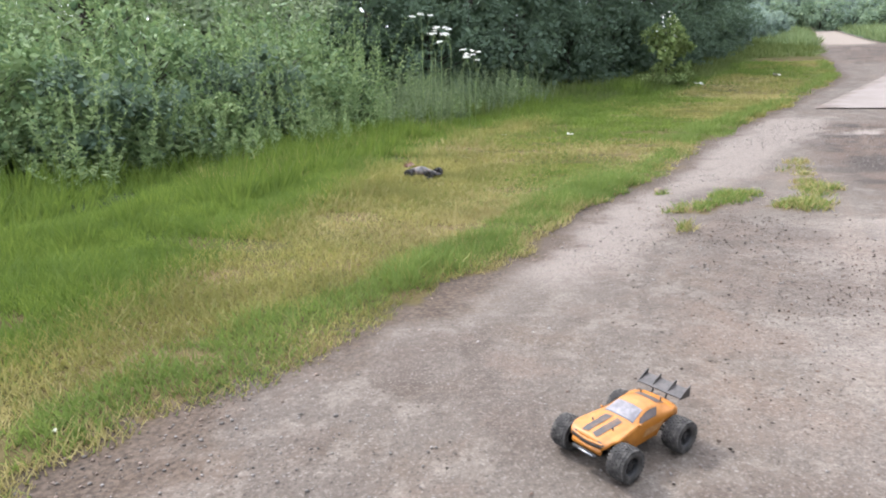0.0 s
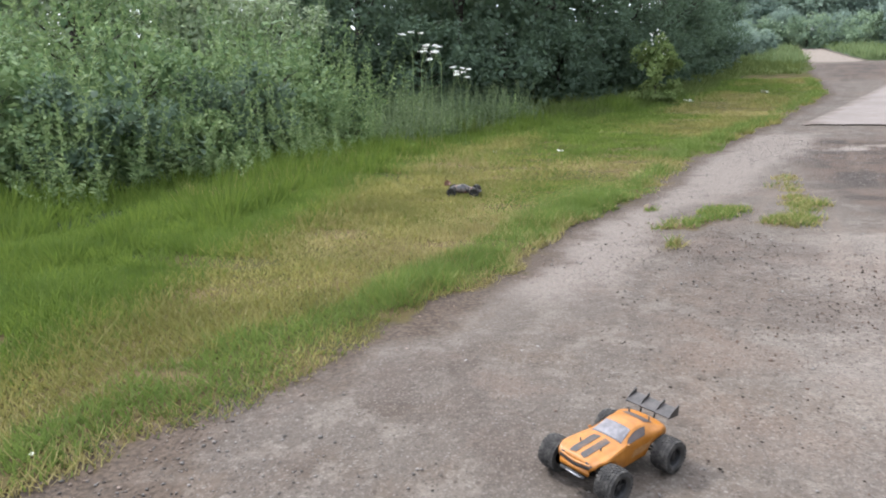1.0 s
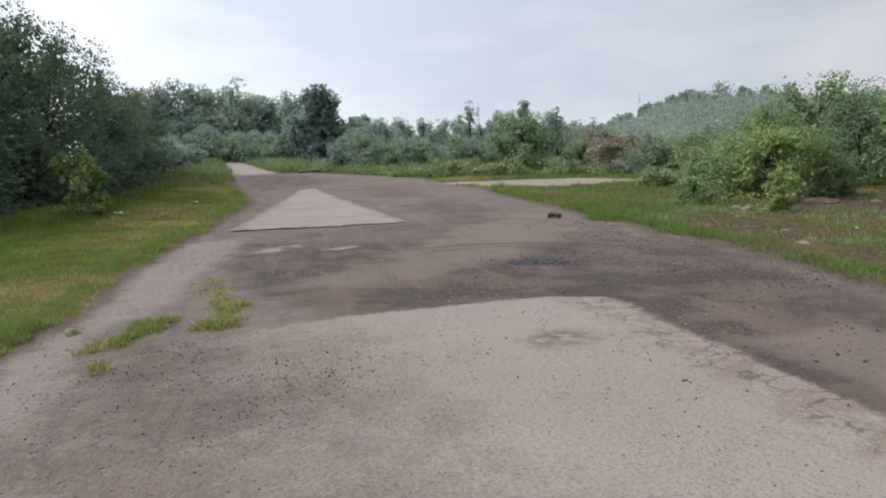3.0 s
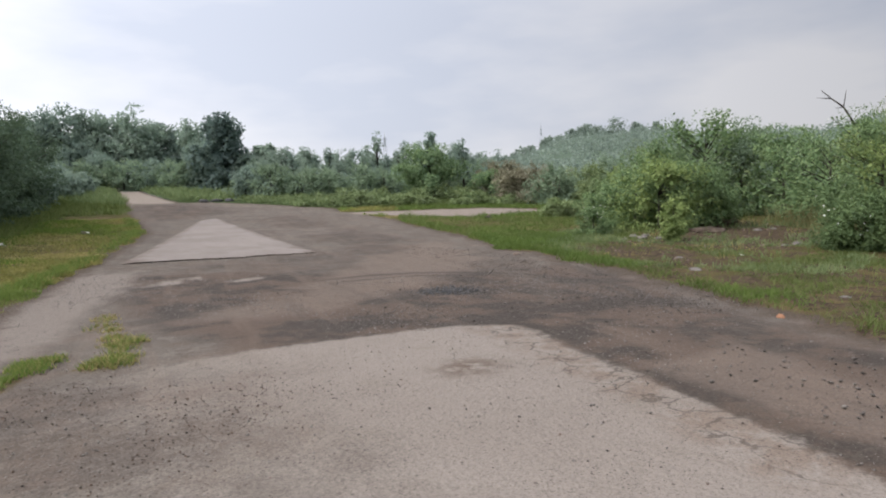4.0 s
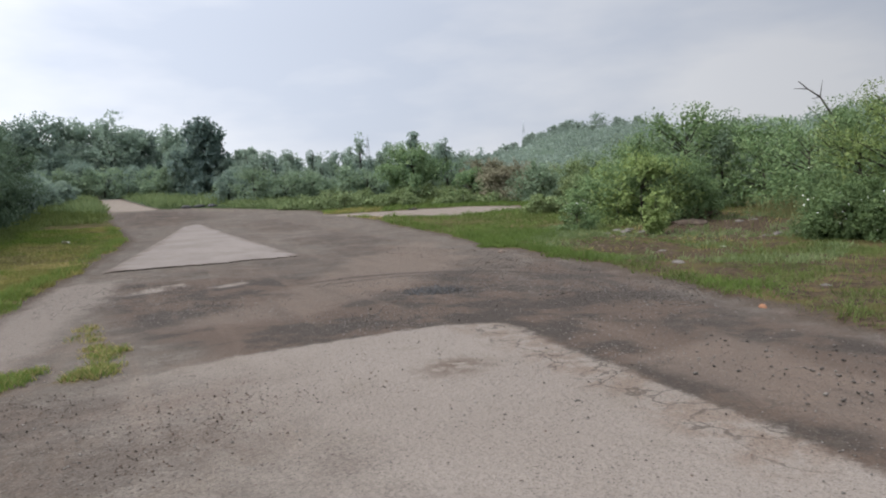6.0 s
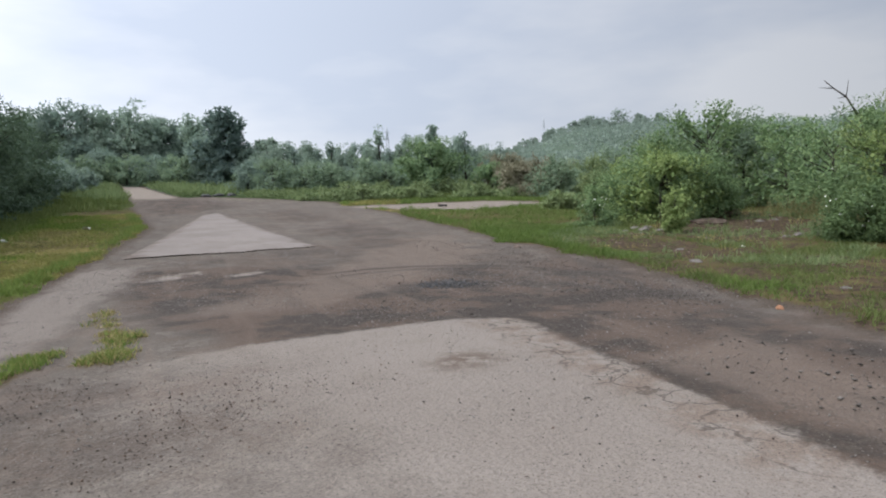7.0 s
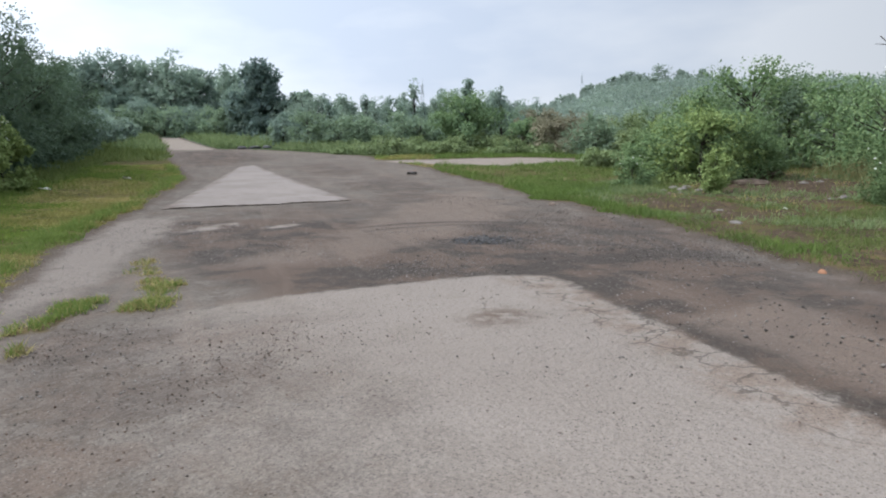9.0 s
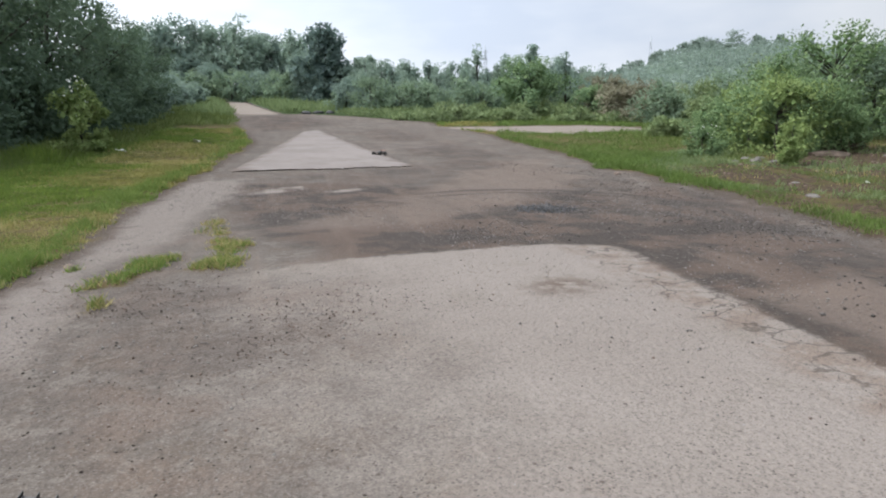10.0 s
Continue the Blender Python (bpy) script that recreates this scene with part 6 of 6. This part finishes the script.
def build_buggy():
    m = Mat("scuffed_shell")
    c = m.mix(m.step(m.noise(22, 3), 0.46, 0.56), (0.022, 0.020, 0.018), (0.115, 0.095, 0.078))
    shell = m.done(m.mix(m.step(m.noise(9, 2), 0.6, 0.66), c, (0.16, 0.06, 0.03)), 0.6, spec=0.25)
    wing_paint = plain("orange_wing", (0.15, 0.062, 0.032), (0.11, 0.065, 0.045), 0.5, 0, 30)
    car = empty("racing_buggy", pose(0, 0, 0), "low dark toy buggy with an orange rear wing", "toy car")
    wb, track, r, w = 0.285, 0.270, 0.058, 0.060
    sh = Shell(
        top=[(0.187, 0.074), (0.139, 0.094), (0.070, 0.109), (0.026, 0.131), (-0.026, 0.144), (-0.087, 0.131), (-0.157, 0.109), (-0.178, 0.100)],
        roof_w=[(0.187, 0.022), (0.139, 0.031), (0.070, 0.039), (-0.026, 0.037), (-0.087, 0.039), (-0.178, 0.030)],
        belt=[(0.187, 0.065), (0.087, 0.083), (-0.087, 0.091), (-0.178, 0.087)],
        belt_w=[(0.187, 0.030), (0.113, 0.044), (0.052, 0.071), (-0.052, 0.077), (-0.104, 0.052), (-0.178, 0.039)],
        sill=[(0.187, 0.054), (0.000, 0.044), (-0.178, 0.065)], wheels=(), arch=0.01)
    bm = sh.patch(0.187, -0.178, -1, 1, 30, 24)
    for x_end in (0.187, -0.178):
        ends = [v for v in bm.verts if abs(v.co.x - x_end) < 1e-6]
        ends.sort(key=lambda v: math.atan2(v.co.z - 0.078, v.co.y))
        bm.faces.new(ends)
    bmesh.ops.recalc_face_normals(bm, faces=bm.faces)
    body = part("body", bm, shell, car, "scuffed grey and black racing shell")
    part("windscreen", sh.patch(0.06, 0.0, -0.45, 0.45, 4, 6, 0.002), M_STRIPE, body, "black windscreen")
    for s in (-1, 1):
        part("side_window", sh.patch(0.02, -0.08, s * 0.53, s * 0.66, 4, 2, 0.002), M_STRIPE, body, "black side window")
    bm = bmesh.new()
    add_box(bm, 0.205, 0, 0.054, 0.026, 0.10, 0.012)
    bmesh.ops.bevel(bm, geom=bm.edges[:], offset=0.004, segments=2, affect="EDGES")
    part("front_bumper", bm, M_CHASSIS, car)
    chassis(car, wb, track, r)
    wheels = [wheel("wheel", car, sx * wb / 2, sy * track / 2, r, w, sy) for sx in (1, -1) for sy in (1, -1)]
    wing(car, -0.170, 0.146, 0.175, 0.056, wing_paint, "orange-brown rear wing")
    return car, wheels


yellow_car = build_yellow_car()
buggy, buggy_wheels = build_buggy()
BUGGY_R = 0.058


def motions():
    """The buggy backs up, sets off over the verge, crosses the yard to the sand patch, circles there and comes back."""
    track = [
        (0.0, -0.34, 8.63), (0.1, -0.62, 8.70), (0.2, -0.83, 8.82), (0.3, -0.95, 8.86), (0.4, -0.97, 8.85), (0.5, -0.85, 8.75), (0.6, -0.72, 8.68), (0.7, -0.57, 8.62),
        (0.8, -0.38, 8.60), (0.9, -0.12, 8.55), (1.0, 0.28, 8.46), (1.1, 0.74, 8.46), (1.2, 1.28, 8.47), (1.3, 1.88, 8.55), (1.4, 2.53, 8.65), (1.5, 3.15, 8.85), (1.6, 3.90, 8.95),
        (1.8, 5.37, 8.95), (2.0, 7.00, 8.85), (2.2, 8.91, 9.22), (2.4, 11.0, 9.75), (2.6, 12.57, 10.3), (2.8, 14.4, 11.1), (3.0, 16.5, 12.2), (3.2, 18.3, 13.0),
        (3.7, 24.6, 17.0), (4.3, 31.2, 21.4), (4.5, 33.0, 22.6), (4.8, 35.2, 24.3), (5.0, 35.8, 24.8), (5.3, 36.0, 25.3), (5.5, 35.8, 25.9), (5.7, 35.2, 27.1), (6.1, 32.6, 27.6),
        (6.5, 30.4, 25.9), (6.8, 30.5, 24.7), (7.0, 31.1, 24.8), (7.2, 31.6, 24.4), (7.5, 31.2, 23.2), (8.0, 29.6, 21.9), (8.5, 26.1, 21.4), (8.8, 24.6, 22.3), (9.0, 21.9, 21.0),
        (9.5, 18.2, 19.2), (10.0, 14.7, 18.3)]
    ts, xs, ys = (np.array(c) for c in zip(*track))
    fine = np.linspace(0, 10, 301)
    k = np.exp(-0.5 * (np.arange(-4, 5) / 1.8) ** 2)
    k /= k.sum()
    ease = lambda v: np.convolve(np.pad(v, 4, mode="reflect", reflect_type="odd"), k, mode="valid")
    X, Y = ease(np.interp(fine, ts, xs)), ease(np.interp(fine, ts, ys))
    dx, dy = np.gradient(X), np.gradient(Y)
    # heading: along the way, but turned round while it backs up
    head_t, head_a = [0.0, 0.5, 0.9, 1.2], [-24.0, -28.0, -14.0, 2.0]
    h = np.degrees(np.unwrap(np.arctan2(dy, dx)[36:]))
    h = h - 360 * round((h[0] - 2.0) / 360)
    heading = np.concatenate([np.interp(fine[:36], head_t, head_a), h])
    kk = np.exp(-0.5 * (np.arange(-6, 7) / 2.5) ** 2)
    kk /= kk.sum()
    heading = np.convolve(np.pad(heading, 6, mode="edge"), kk, mode="valid")
    rows = []
    for i in range(0, 301, 3):
        z = hz(X[i], Y[i]) + 0.12 * float(np.clip(verge(X[i : i + 1], Y[i : i + 1]), 0, 0.25)[0]) + 0.003
        rows.append((i / 30.0, pose(X[i], Y[i], z, 0, 0, heading[i])))
    walk(buggy, rows)
    # the wheels roll, at most 80 degrees from key to key
    along = np.cos(np.radians(heading)) * dx + np.sin(np.radians(heading)) * dy
    spin = np.cumsum(np.clip(np.degrees(along / BUGGY_R), -80, 80))
    for wh in buggy_wheels:
        p = wh.location.copy()
        walk(wh, [(i / 30.0, Matrix.Translation(p) @ Matrix.Rotation(radians(spin[i]), 4, "Y")) for i in range(301)])


motions()
